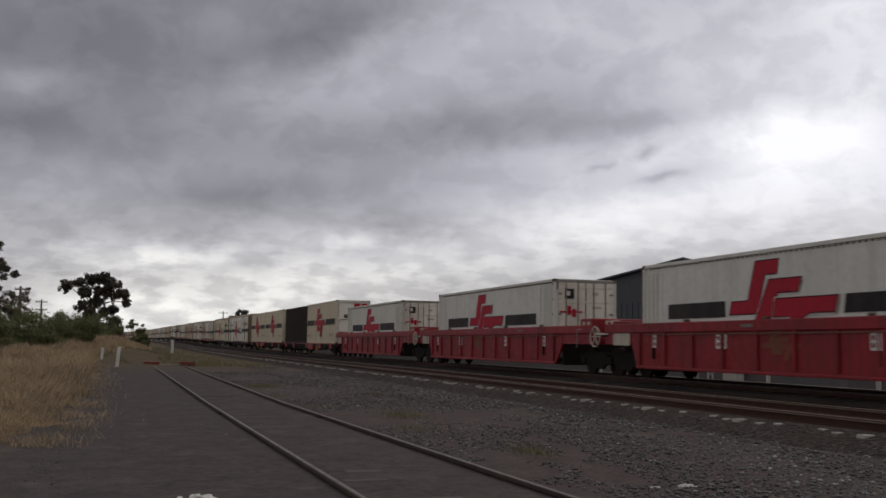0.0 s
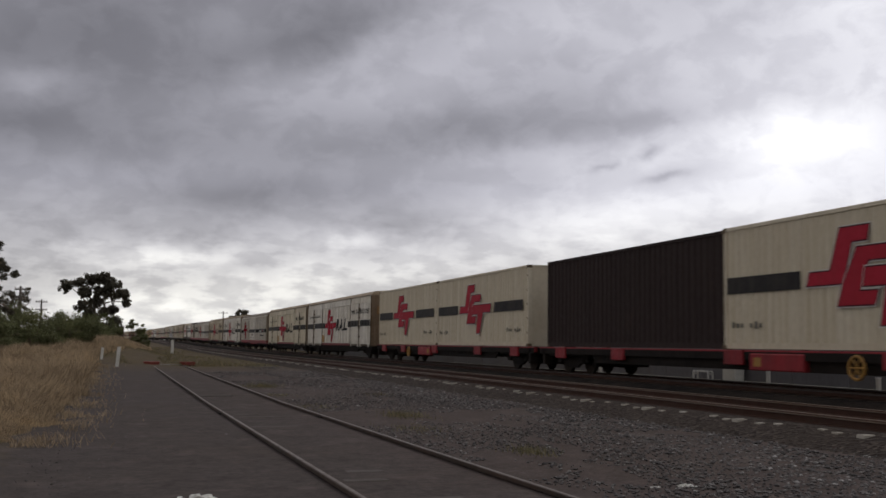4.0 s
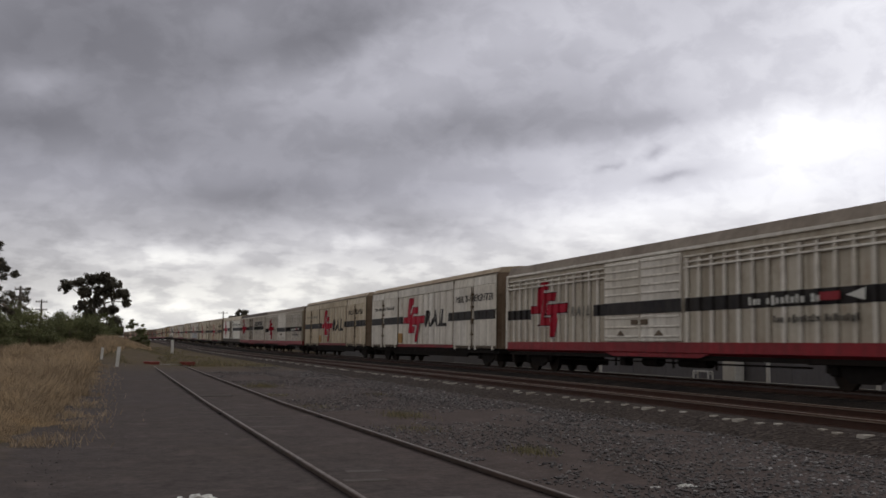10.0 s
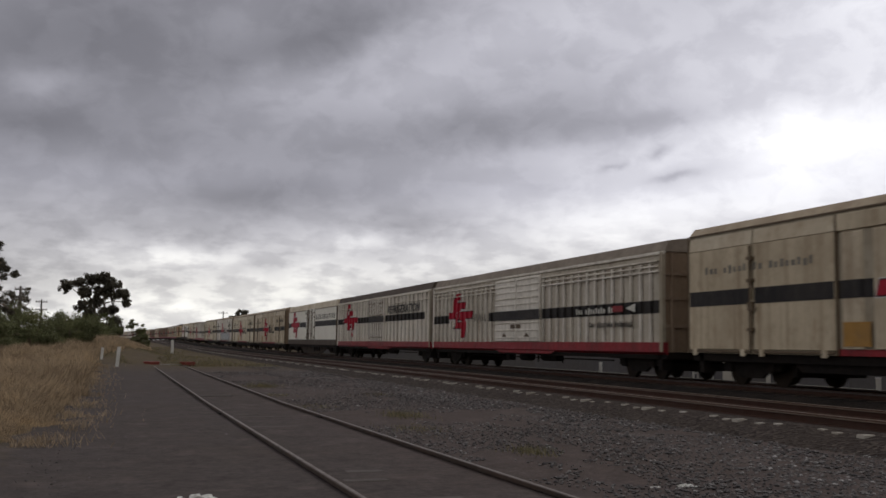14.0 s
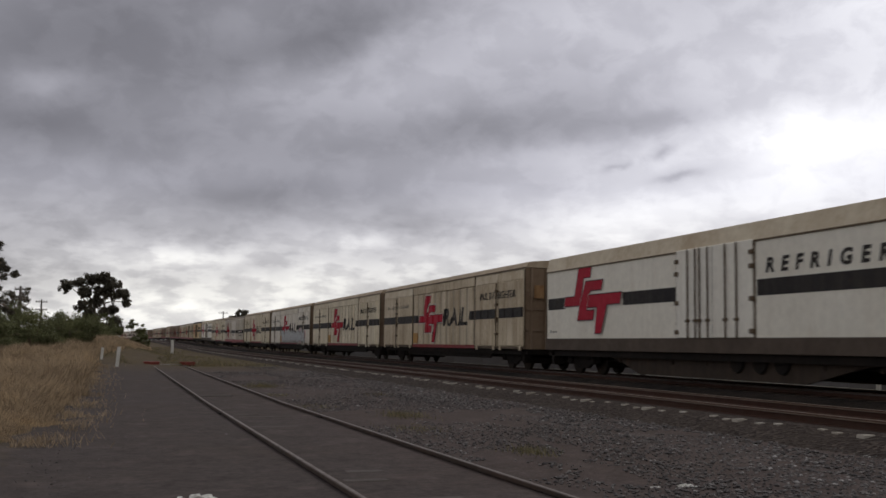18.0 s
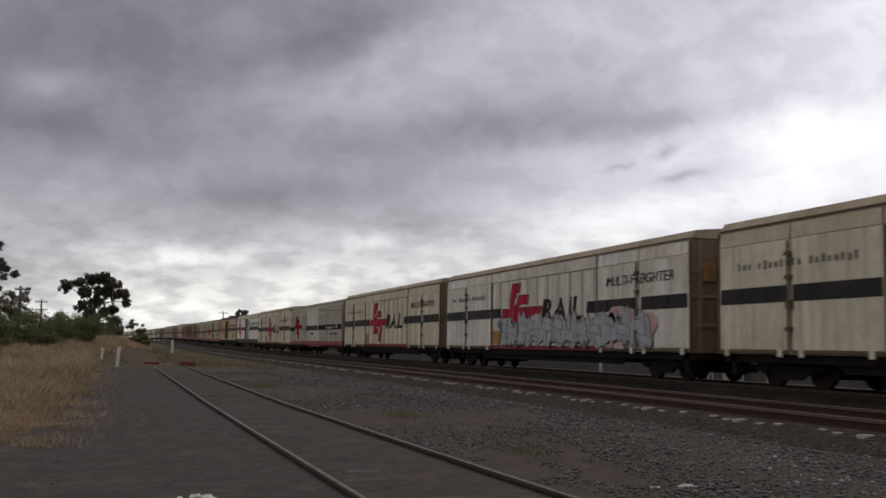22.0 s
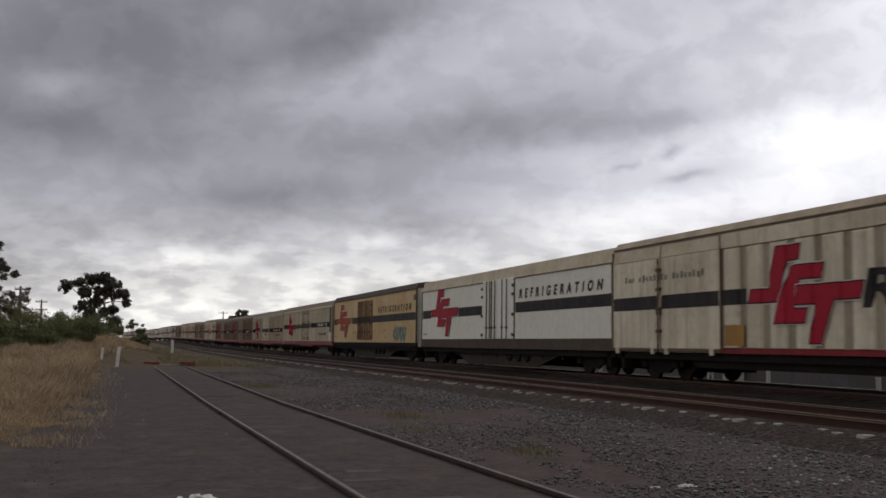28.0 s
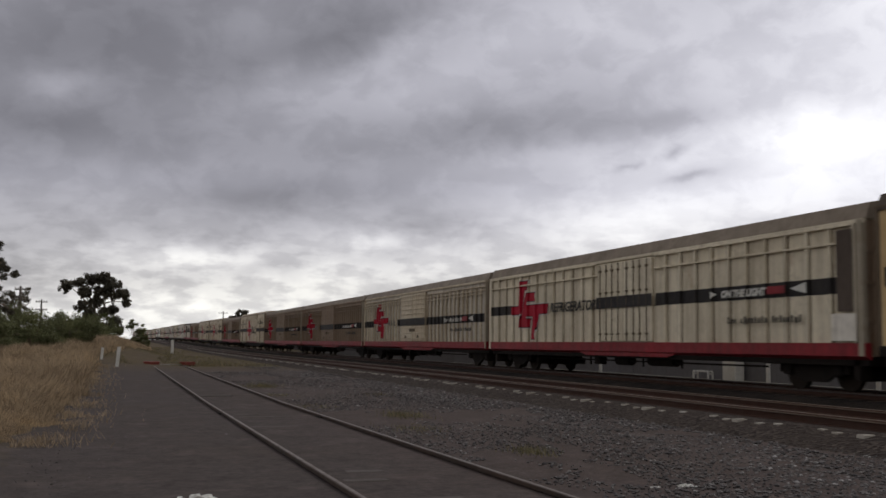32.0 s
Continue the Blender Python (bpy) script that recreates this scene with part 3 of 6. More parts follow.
def sleeper_mesh(half):
    bm = bmesh.new()
    box(bm, -half, half, -0.085, 0.085, -0.2, 0.035)
    for v in bm.verts:
        if v.co.z > 0:
            v.co.y *= 0.8
            v.co.x *= 0.985
    me = bpy.data.meshes.new("sleeper")
    bm.to_mesh(me)
    bm.free()
    me.materials.append(M_SLEEPER)
    return me


NEAR_X = 10.45
near_track, near_bz = railway("near_railway_track", NEAR_X, 1.6, M_DULLTOP, "rusty unused track on pale concrete sleepers in dark ballast", 1.32, M_BALLAST)
line_track, line_bz = railway("main_railway_track", LINE_X, 1.435, M_LINETOP, "main line rails in ballast blackened with the train's shade", 1.75, M_SHADEBALLAST)


def siding():
    """The yard siding sunk into the gravel, ending at two red stop blocks."""
    top = 0.055
    s = thing("siding_track", "old siding rails sunk in dark gravel", "railway track", kind="structure")
    for x0 in (1.865, 3.43):
        bm = bmesh.new()
        ys = [2, 5, 8, 11, 14, 17, 19.5, 21, 22, 23, 26, 40, 56.5]
        rings = []
        for y in ys:
            bend = max(0, 22 - y) * (0.0088 if x0 < 2 else 0.0205)
            rings.append([bm.verts.new((x + bend, y, z)) for x, z in rail_section(x0, top, 0.11)])
        for a, b in zip(rings, rings[1:]):
            for i in range(12):
                bm.faces.new((a[i], a[(i + 1) % 12], b[(i + 1) % 12], b[i]))
        bm.faces.new(rings[0])
        bm.faces.new(rings[-1])
        bmesh.ops.recalc_face_normals(bm, faces=bm.faces)
        bm.normal_update()
        rail = part("rail", bm, M_SIDING, s, "worn brown rail with a pale top")
        bm = bmesh.new()
        rings = []
        for y in ys:
            bend = max(0, 22 - y) * (0.0088 if x0 < 2 else 0.0205)
            rings.append([bm.verts.new((x0 + bend + d, y, z)) for d, z in ((-0.021, top - 0.004), (-0.018, top + 0.002), (0.018, top + 0.002), (0.021, top - 0.004))])
        for a, b in zip(rings, rings[1:]):
            for i in range(4):
                bm.faces.new((a[i], a[(i + 1) % 4], b[(i + 1) % 4], b[i]))
        bmesh.ops.recalc_face_normals(bm, faces=bm.faces)
        part("rail_head", bm, M_SIDINGTOP, rail)
        for y in ((19.3, 34.5) if x0 < 2 else (18.2, 34.0)):
            xx = x0 + max(0, 22 - y) * (0.0088 if x0 < 2 else 0.0205)
            part("fishplate", boxes((xx - 0.055, xx + 0.055, y, y + 0.45, -0.02, 0.032), bevel=0.008), M_UNDER, rail)
    rnd = random.Random(14)
    y = 8.6
    while y < 27:                                              # worn sleeper tops that just show through the gravel
        a = 1.98 + rnd.uniform(0, 0.35) + max(0, 22 - y) * 0.009
        b = a + rnd.uniform(0.3, 0.95)
        z = noise.noise(Vector((2.5 * 0.5, y * 0.3, 0))) * 0.025 + rnd.uniform(-0.022, 0.001)
        o = part("sleeper", boxes((a, min(b, 3.22), -0.09, 0.09, -0.12, 0.0), bevel=0.012), M_OLDTIMBER, s, "worn timber sleeper sunk in gravel")
        o.matrix_basis = pose(0, y, z, rnd.uniform(-1.5, 1.5), rnd.uniform(-0.5, 0.5), 0)
        y += rnd.uniform(0.6, 0.75)
    return s


siding()


def stop_block(x, y, label):
    t = thing("rail_stop_block", label, "rail stop", "stop blocks at the end of the siding")
    t.matrix_world = pose(x, y, 0)
    part("block", sweep([(-0.24, 0.05), (0.30, 0.05), (0.40, 0.16), (0.38, 0.24), (-0.40, 0.24), (-0.42, 0.18)], -0.3, 0.3), M_STOP, t)
    part("clamp", boxes((-0.12, 0.12, -0.38, -0.28, 0.0, 0.2), bevel=0.02), M_STOP, t)
    part("foot", boxes((-0.42, 0.42, -0.4, 0.4, 0.0, 0.06), bevel=0.01), M_UNDER, t)
    return t


stop_block(1.83, 57.0, "red painted steel wheel stop on the siding rail end")
stop_block(3.66, 57.0, "red painted steel wheel stop beside the rail end")
tie = thing("cross_tie_bar", "grey steel bar lying between the two wheel stops", "bar")
part("bar", boxes((2.25, 3.5, 56.9, 57.1, 0.0, 0.12), bevel=0.02), M_STEEL, tie)


def marker_post(x, y, height, width, lean, label):
    t = thing("marker_post", label, "post", "white marker posts")
    t.matrix_world = pose(x, y, ground_height(x, y), 0, lean, 0)
    part("post_body", boxes((-width / 2, width / 2, -width / 3, width / 3, -0.2, height), bevel=0.012), M_POST, t)
    part("cap", boxes((-width / 2 - 0.01, width / 2 + 0.01, -width / 3 - 0.01, width / 3 + 0.01, height, height + 0.03), bevel=0.01), M_POST, t)
    return t


marker_post(0.10, 52.0, 0.92, 0.16, 4, "leaning white painted post at the edge of the dry grass")
marker_post(-0.70, 60.0, 0.62, 0.14, 3, "short white painted post standing in dry grass")
marker_post(5.6, 112.0, 1.35, 0.28, 0, "white painted post beside the main line")

# ---- the train ----


def bogie(parent, yc):
    """A three-piece bogie under a wagon, with its wheels."""
    b = part("bogie", boxes((-1.0, 1.0, yc - 0.22, yc + 0.22, 0.38, 0.72), bevel=0.03), M_UNDER, parent)
    for s in (-1, 1):
        bm = plate(bmesh.new(), [(yc - 1.25, 0.62), (yc - 0.55, 0.78), (yc + 0.55, 0.78), (yc + 1.25, 0.62), (yc + 1.25, 0.40), (yc + 0.72, 0.36), (yc + 0.42, 0.20), (yc - 0.42, 0.20), (yc - 0.72, 0.36), (yc - 1.25, 0.40)], s * 1.02 + 0.05, 0.1)
        part("side_frame", bm, M_UNDER, b)
        for dy in (-0.9, 0.9):
            bm = lathe(bmesh.new(), (s * 0.745, yc + dy, 0.455), ((-0.07, 0.40), (-0.065, 0.455), (0.05, 0.46), (0.055, 0.40), (0.0, 0.3)) if s > 0 else ((-0.055, 0.40), (-0.05, 0.46), (0.065, 0.455), (0.07, 0.40)), "X", 20)
            part("wheel", bm, M_WHEEL, b)
            part("axle_box", boxes((s * 1.02 - 0.12, s * 1.02 + 0.12, yc + dy - 0.15, yc + dy + 0.15, 0.34, 0.60), bevel=0.03), M_UNDER, b)
    for dy in (-0.9, 0.9):
        part("axle", rod(bmesh.new(), (-0.75, yc + dy, 0.455), (0.75, yc + dy, 0.455), 0.08), M_WHEEL, b)
    return b


def coupler(parent, y, outward):
    part("coupler", boxes((-0.12, 0.12, min(y, y + outward * 0.42), max(y, y + outward * 0.42), 0.72, 1.02), bevel=0.04), M_UNDER, parent)


# the livery's angular emblem, in parts of its width and height, from its left and bottom
EMBLEM = (
    ((.27, 1), (.50, 1), (.48, .83), (.37, .83), (.30, .42), (0, .42), (.03, .58), (.19, .58)),
    ((.40, .79), (.70, .79), (.67, .63), (.49, .63), (.43, .36), (.56, .36), (.53, .20), (.25, .20), (.29, .42)),
    ((.46, .585), (1.0, .585), (.97, .41), (.77, .41), (.67, 0), (.56, 0), (.60, .38), (.44, .38)),
)


def widened(pts, d):
    """A closed outline pushed outwards by d."""
    area = sum(a[0] * b[1] - b[0] * a[1] for a, b in zip(pts, pts[1:] + pts[:1]))
    out = []
    for p, q, r in zip(pts[-1:] + pts[:-1], pts, pts[1:] + pts[:1]):
        e, f = (Vector(q) - Vector(p)).normalized(), (Vector(r) - Vector(q)).normalized()
        n1, n2 = Vector((e.y, -e.x)), Vector((f.y, -f.x))
        m = n1 + n2
        k = d / max(0.35, (1 + n1.dot(n2)) / 1) * (1 if area > 0 else -1)
        out.append((q[0] + m.x * k, q[1] + m.y * k))
    return out


def ribbed(base, centres, foot, face, proud):
    """The depth of a ribbed side along y: rows of (y, x), for ribs with a foot and a face of those half widths."""
    rows = []
    for c in sorted(centres):
        rows += [(c - foot, base), (c - face, base - proud), (c + face, base - proud), (c + foot, base)]
    return rows


def flat_face(outline):
    bm = bmesh.new()
    bm.faces.new([bm.verts.new((0, y, z)) for y, z in outline])
    bm.normal_update()
    bmesh.ops.triangulate(bm, faces=bm.faces[:])
    return bm


def painted(name, bm, profile, lift, mat, parent, label=""):
    """Paint that follows the ribs: a flat shape of (y, z) laid on a side of that depth profile."""
    ys, xs = [p[0] for p in profile], [p[1] for p in profile]
    lo, hi = min(v.co.y for v in bm.verts), max(v.co.y for v in bm.verts)
    for y in ys:
        if lo < y < hi:
            bmesh.ops.bisect_plane(bm, geom=bm.verts[:] + bm.edges[:] + bm.faces[:], plane_co=(0, y, 0), plane_no=(0, 1, 0))
    for v in bm.verts:
        v.co.x = float(np.interp(v.co.y, ys, xs)) - lift
    grown = bmesh.ops.extrude_face_region(bm, geom=bm.faces[:])
    for v in grown["geom"]:
        if isinstance(v, bmesh.types.BMVert):
            v.co.x -= 0.003
    bmesh.ops.recalc_face_normals(bm, faces=bm.faces)
    return part(name, bm, mat, parent, label)


def emblem(parent, x, left, width, bottom, height, drop=0.0, profile=None, red=None):
    """Three red shapes with dark outlines and fine pale edges; drop hides a share of the height behind the wagon's side."""
    floor_z = bottom + drop * height
    profile = profile or [(-1.0, x), (60.0, x)]
    for k, shape in enumerate(EMBLEM):
        pts = [(left - a * width, max(bottom + b * height, floor_z)) for a, b in shape]
        lift = 0.004 + 0.014 * k
        painted("emblem_edge", flat_face(widened(pts, 0.022)), profile, lift, M_POST, parent, "fine pale edge of the livery shape")
        painted("emblem_outline", flat_face(pts), profile, lift + 0.004, M_LOGOEDGE, parent, "dark outline of the livery shape")
        painted("emblem_plate", flat_face(widened(pts, -0.035)), profile, lift + 0.008, red or M_LOGO, parent, "red livery shape")


def stripe(parent, x, ya, yb, z0, z1, thick=0.006, profile=None, lean=0.0):
    a, b = min(ya, yb), max(ya, yb)
    shape = flat_face([(a, z0), (b, z0), (b - lean, z1), (a, z1)])
    painted("stripe", shape, profile or [(-1.0, x), (60.0, x)], thick - 0.003, M_BLACK, parent, "black livery stripe")


def word(parent, text, x, left, bottom, size, width, mat=None, shear=0.25, spread=False, profile=None, bold=None):
    """Painted letters, each a part of its own."""
    me = lettering(text, size, width, shear, spread, (0.03 if size > 0.9 else 0.012) if bold is None else bold)
    me.transform(Matrix.Translation((x, left, bottom)))
    bm = bmesh.new()
    bm.from_mesh(me)
    if profile:
        bm.normal_update()
        bmesh.ops.delete(bm, geom=[f for f in bm.faces if f.normal.x > -0.9], context="FACES")
    todo = set(bm.faces)
    while todo:
        stack = [todo.pop()]
        island = set(stack)
        while stack:
            for e in stack.pop().edges:
                for f in e.link_faces:
                    if f not in island:
                        island.add(f)
                        stack.append(f)
        todo -= island
        index, verts, faces = {}, [], []
        for f in island:
            for v in f.verts:
                if v not in index:
                    index[v] = len(verts)
                    verts.append(tuple(v.co))
            faces.append([index[v] for v in f.verts])
        one = bpy.data.meshes.new("letter")
        one.from_pydata(verts, [], faces)
        if profile:
            shape = bmesh.new()
            shape.from_mesh(one)
            bpy.data.meshes.remove(one)
            shape.normal_update()
            bmesh.ops.triangulate(shape, faces=shape.faces[:], ngon_method="EAR_CLIP")
            painted("letter", shape, profile, 0.004 + x - verts[0][0], mat or M_BLACK, parent)
        else:
            part("letter", one, mat or M_BLACK, parent)
    bm.free()


def bars(parent, x, left, width, bottom, height, count, mat):
    """Unreadable small writing, as plain bars."""
    bm = bmesh.new()
    step = width / count
    for i in range(count):
        y = left - i * step
        if i % 9 == 3:
            continue
        box(bm, x - 0.004, x, y - step * (0.5 + 0.12 * (i % 2)), y, bottom - (0.15 * height if i % 7 == 5 else 0), bottom + height * (1.0, 0.72, 0.72, 0.95, 0.72)[i % 5])
    part("faded_inscription", bm, mat, parent)["kind"] = "stuff"


def underframe(t, L, deep=False, z_sill=0.80, open_middle=False):
    part("centre_sill", boxes((-0.25, 0.25, 0.0, L, 0.62, z_sill), bevel=0.0), M_UNDER, t)
    part("floor_frame", boxes((-1.36, 1.36, 0.05, L - 0.05, z_sill - 0.2, z_sill - 0.004)), M_UNDER, t)
    if deep:
        for s in (-1, 1):
            part("fishbelly_sill", plate(bmesh.new(), [(L - 1.0, z_sill), (L - 4.2, z_sill - 0.1), (L - 5.6, 0.42), (L - 6.6, 0.12), (L - 14.6, 0.12), (L - 16.4, 0.5), (3.9, z_sill - 0.1), (1.0, z_sill)], s * 1.15 + 0.04, 0.08), M_BELLY, t, "deep dark brown frame side")
        for p in (11.9, 12.9, 13.8):
            part("air_tank", lathe(bmesh.new(), (-1.24, L - p, 0.60), ((-0.02, 0.10), (-0.02, 0.28), (0.05, 0.30), (0.2, 0.30)), "X", 16), M_UNDER, t)
        for p in (5.4, 8.6, 10.4, 15.3, 17.2):
            part("frame_stiffener", boxes((-1.23, -1.19, L - p - 0.05, L - p + 0.05, 0.45, z_sill), bevel=0.008), M_BELLY, t)
    elif open_middle:
        for s in (-1, 1):
            part("sole_bar", plate(bmesh.new(), [(3.9, z_sill), (4.4, 0.62), (L - 4.4, 0.62), (L - 3.9, z_sill)], s * 1.2 + 0.04, 0.08), M_UNDER, t)
        part("brake_cylinder", rod(bmesh.new(), (-0.9, L * 0.5, 0.52), (-0.9, L * 0.5 + 0.9, 0.52), 0.16, 12), M_UNDER, t)
        part("air_tank", rod(bmesh.new(), (-0.9, L * 0.38, 0.54), (-0.9, L * 0.38 + 1.5, 0.54), 0.16, 12), M_UNDER, t)
        part("valve_box", boxes((-1.15, -0.85, L * 0.58, L * 0.58 + 0.35, 0.36, 0.64), bevel=0.02), M_UNDER, t)
        for y in (L * 0.36, L * 0.46, L * 0.62):
            part("hanger", boxes((-1.02, -0.97, y - 0.02, y + 0.02, 0.34, 0.7)), M_UNDER, t)
    else:
        for s in (-1, 1):
            part("sole_bar", plate(bmesh.new(), [(3.9, z_sill), (4.6, 0.40), (L - 4.6, 0.40), (L - 3.9, z_sill)], s * 1.2 + 0.04, 0.08), M_UNDER, t)
        part("brake_cylinder", rod(bmesh.new(), (-0.7, L * 0.55, 0.62), (-0.7, L * 0.55 + 0.9, 0.62), 0.2, 12), M_UNDER, t)
        part("air_tank", rod(bmesh.new(), (-0.75, L * 0.42, 0.66), (-0.75, L * 0.42 + 1.4, 0.66), 0.17, 12), M_UNDER, t)
    for yc in (2.3, L - 2.3):
        bogie(t, yc)
        part("body_bolster", boxes((-1.25, 1.25, yc - 1.7, yc + 1.7, 0.58, z_sill - 0.02), bevel=0.02), M_UNDER, t)
        part("brake_beam", boxes((-1.0, 1.0, yc - 1.75, yc - 1.6, 0.26, 0.5), bevel=0.02), M_UNDER, t)
    for y in (0.35, L - 0.55):
        part("shunter_step", boxes((-1.36, -1.05, y, y + 0.2, 0.28, z_sill), bevel=0.01), M_UNDER, t)
    coupler(t, 0.0, -1)
    coupler(t, L, 1)
    part("brake_rod", rod(bmesh.new(), (-0.95, 4.2, 0.5), (-0.95, L - 4.2, 0.5), 0.025, 6), M_UNDER, t)


Z0, Z1, ZTOP = 0.80, 3.70, 4.22       # sill, eaves and roof crown above the rail


def shell(t, L, paint, roof_paint, eave=Z1, cant=0.22, crown=ZTOP, bottom=Z0, end_paint=None):
    """Body with open-looking ends, and a roof of its own."""
    h = -SIDE
    part("body", sweep([(-h, bottom), (h, bottom), (h, eave), (-h, eave)], 0.06, L - 0.06), paint, t)
    n = 7
    arc = [(-h + 0.0, eave + 0.004), (h, eave + 0.004), (h - cant, eave + (crown - eave) * 0.72)]
    arc += [((h - cant) * (1 - 2 * k / n), eave + (crown - eave) * (0.72 + 0.28 * math.sin(math.pi * k / n))) for k in range(1, n)]
    arc += [(-h + cant, eave + (crown - eave) * 0.72)]
    part("roof", sweep(arc, 0.0, L), roof_paint, t)
    part("drip_rail", boxes((-h - 0.03, -h, 0.02, L - 0.02, eave - 0.02, eave + 0.02)), M_ROD, t)
    for y, s in ((0.06, -1), (L - 0.06, 1)):
        bm = bmesh.new()
        for k in range(5):
            x = -1.2 + 0.6 * k
            box(bm, x - 0.05, x + 0.05, min(y + s * 0.02, y + s * 0.09), max(y + s * 0.02, y + s * 0.09), bottom, eave - 0.02)
        for z in (bottom + 0.7, bottom + 1.5, bottom + 2.2):
            box(bm, -h + 0.03, h - 0.03, min(y + s * 0.02, y + s * 0.07), max(y + s * 0.02, y + s * 0.07), z, z + 0.09)
        part("end_wall", boxes((-h + 0.01, h - 0.01, min(y, y + s * 0.02), max(y, y + s * 0.02), bottom + 0.01, eave - 0.01)), end_paint or M_BROWN, t, "grimy end wall")
        part("end_wall_ribs", bm, end_paint or M_BROWN, t)


def multi_freighter(paint, label, recess, sill_red=True, graffiti=False, word_at=16.9, word_wide=4.2):
    """A long van with plug doors at both ends of its near side and a ribbed middle."""
    L = 22.0
    t = thing("freight_van", label, "freight wagon", "vans of the freight train")
    x = SIDE
    underframe(t, L)
    # the body between the ribs is toned darker, which paints in their shade
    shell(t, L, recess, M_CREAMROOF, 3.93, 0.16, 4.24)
    # ribbed middle, between the doors
    part("sill_band", boxes((x - 0.012, x, L - 16.2, L - 6.2, Z0 + 0.0, Z0 + 0.14)), M_RED if sill_red else M_UNDER, t, "narrow red sill" if sill_red else "")
    rib = None
    centres = [L - 6.66 - 0.98 * k for k in range(10)]
    for y in centres:
        if rib is None:
            bm = plate(bmesh.new(), [(-0.34, 0), (-0.34, 2.53), (0.34, 2.53), (0.34, 0)], 0, 0.055)
            for v in bm.verts:
                if v.co.x < -0.01:
                    v.co.y *= 0.82
                    if v.co.z > 1:
                        v.co.z -= 0.05
            rib = bpy.data.meshes.new("side_rib")
            bm.to_mesh(rib)
            bm.free()
            rib.materials.append(paint)
        part("side_rib", rib, None, t).matrix_basis = pose(x, y, Z0 + 0.15)
    middle = ribbed(x, centres, 0.34, 0.279, 0.055)
    part("upper_panel", boxes((x - 0.055, x, L - 16.16, L - 6.2, 3.49, 3.86), bevel=0.012), paint, t)
    # doors: flat ones at the rear, ribbed ones at the front
    folds = []
    for a, b in ((0.06, 2.98), (3.06, 6.14), (16.22, 18.96), (19.06, 21.94)):
        bm = boxes((x - 0.05, x, L - b, L - a, Z0 + 0.10, 3.50), bevel=0.02)
        d = part("door", bm, paint, t)
        cant = boxes((x - 0.05, x, L - b, L - a, 3.51, 3.86))
        for v in cant.verts:
            if v.co.z > 3.6 and v.co.x < x - 0.01:
                v.co.x = x - 0.008
        part("door_top_cant", cant, paint if paint is M_WHITE else M_COVE, d, "canted door top")
        for f in (() if a < 7 else (0.17, 0.5, 0.83)):
            yy = L - a - (b - a) * f
            folds.append(yy)
            bm = plate(bmesh.new(), [(yy - 0.34, Z0 + 0.14), (yy - 0.34, 3.44), (yy + 0.34, 3.44), (yy + 0.34, Z0 + 0.14)], x - 0.05, 0.03)
            for v in bm.verts:
                if v.co.x < x - 0.06:
                    v.co.y = yy + (v.co.y - yy) * 0.85
            part("door_rib", bm, paint, d)
        for f in (0.12, 0.88):
            yy = L - a - (b - a) * f
            part("door_foot", boxes((x - 0.10, x - 0.05, yy - 0.09, yy + 0.09, Z0 - 0.06, Z0 + 0.12), bevel=0.01), paint, d, "pale door runner bracket")
        part("door_runner", boxes((x - 0.085, x - 0.05, L - b + 0.05, L - a - 0.05, Z0 + 0.02, Z0 + 0.09), bevel=0.01), M_ROD, d, "grimy door runner")
    doors = ribbed(x - 0.05, folds, 0.34, 0.289, 0.03)
    for p in (3.02, 19.01):
        bm = bmesh.new()
        rod(bm, (x - 0.12, L - p, Z0 + 0.1), (x - 0.12, L - p, 3.46), 0.026)
        for z in (1.35, 1.98, 2.55, 3.1):
            box(bm, x - 0.15, x - 0.05, L - p - 0.10, L - p + 0.10, z, z + 0.09)
        box(bm, x - 0.16, x - 0.09, L - p - 0.16, L - p + 0.05, 1.86, 1.98)
        part("locking_bars", bm, M_ROD, t, "dark grimy door locking bars")
    for p in (0.03, 6.17, 16.19, 21.97):
        part("door_post", boxes((x - 0.06, x, L - p - 0.028, L - p + 0.028, Z0, 3.86)), M_ROD, t, "rust-stained door post")
    xs = x - 0.052
    for a, b in ((0.12, 2.92), (3.12, 6.1)):
        stripe(t, xs, L - a, L - b, 2.03, 2.42)
    stripe(t, x, L - 6.2, L - 7.35, 2.03, 2.42, 0.008, middle)
    emblem(t, x, L - 7.4, 4.3, 1.04, 2.33, profile=middle)
    word(t, "RAIL", x, L - 11.5, 1.84, 1.12, 3.5, shear=0.16, profile=middle, bold=0.03)
    stripe(t, x, L - 15.4, L - 16.17, 2.03, 2.42, 0.008, middle, 0.08)
    stripe(t, xs, L - 16.25, L - 18.84, 2.03, 2.42, 0.008, doors)
    stripe(t, xs, L - 19.2, L - 21.85, 2.03, 2.42, 0.008, doors)
    word(t, "MULTI-FREIGHTER", xs, L - word_at, 2.83, 0.42, word_wide, shear=0.2, profile=doors, bold=0.0)
    bars(t, xs, L - 0.9, 4.8, 2.86, 0.19, 22, M_BLACK if paint is M_WHITE else M_GREYMARK)
    part("hazard_plate", boxes((x - 0.072, x - 0.056, L - 7.25, L - 6.4, Z0 + 0.2, Z0 + 0.72)), M_YELLOW, t, "orange warning panel")
    part("end_placard", boxes((-1.12, -0.72, -0.045, -0.031, 2.75, 3.25)), M_RUSTDOOR, t, "rusty orange panel on the end wall")
    for z in (1.2, 1.55, 1.9, 2.25, 2.6, 2.95, 3.3):
        part("ladder_rung", rod(bmesh.new(), (0.72, -0.10, z), (1.22, -0.10, z), 0.016, 6), M_ROD, t)
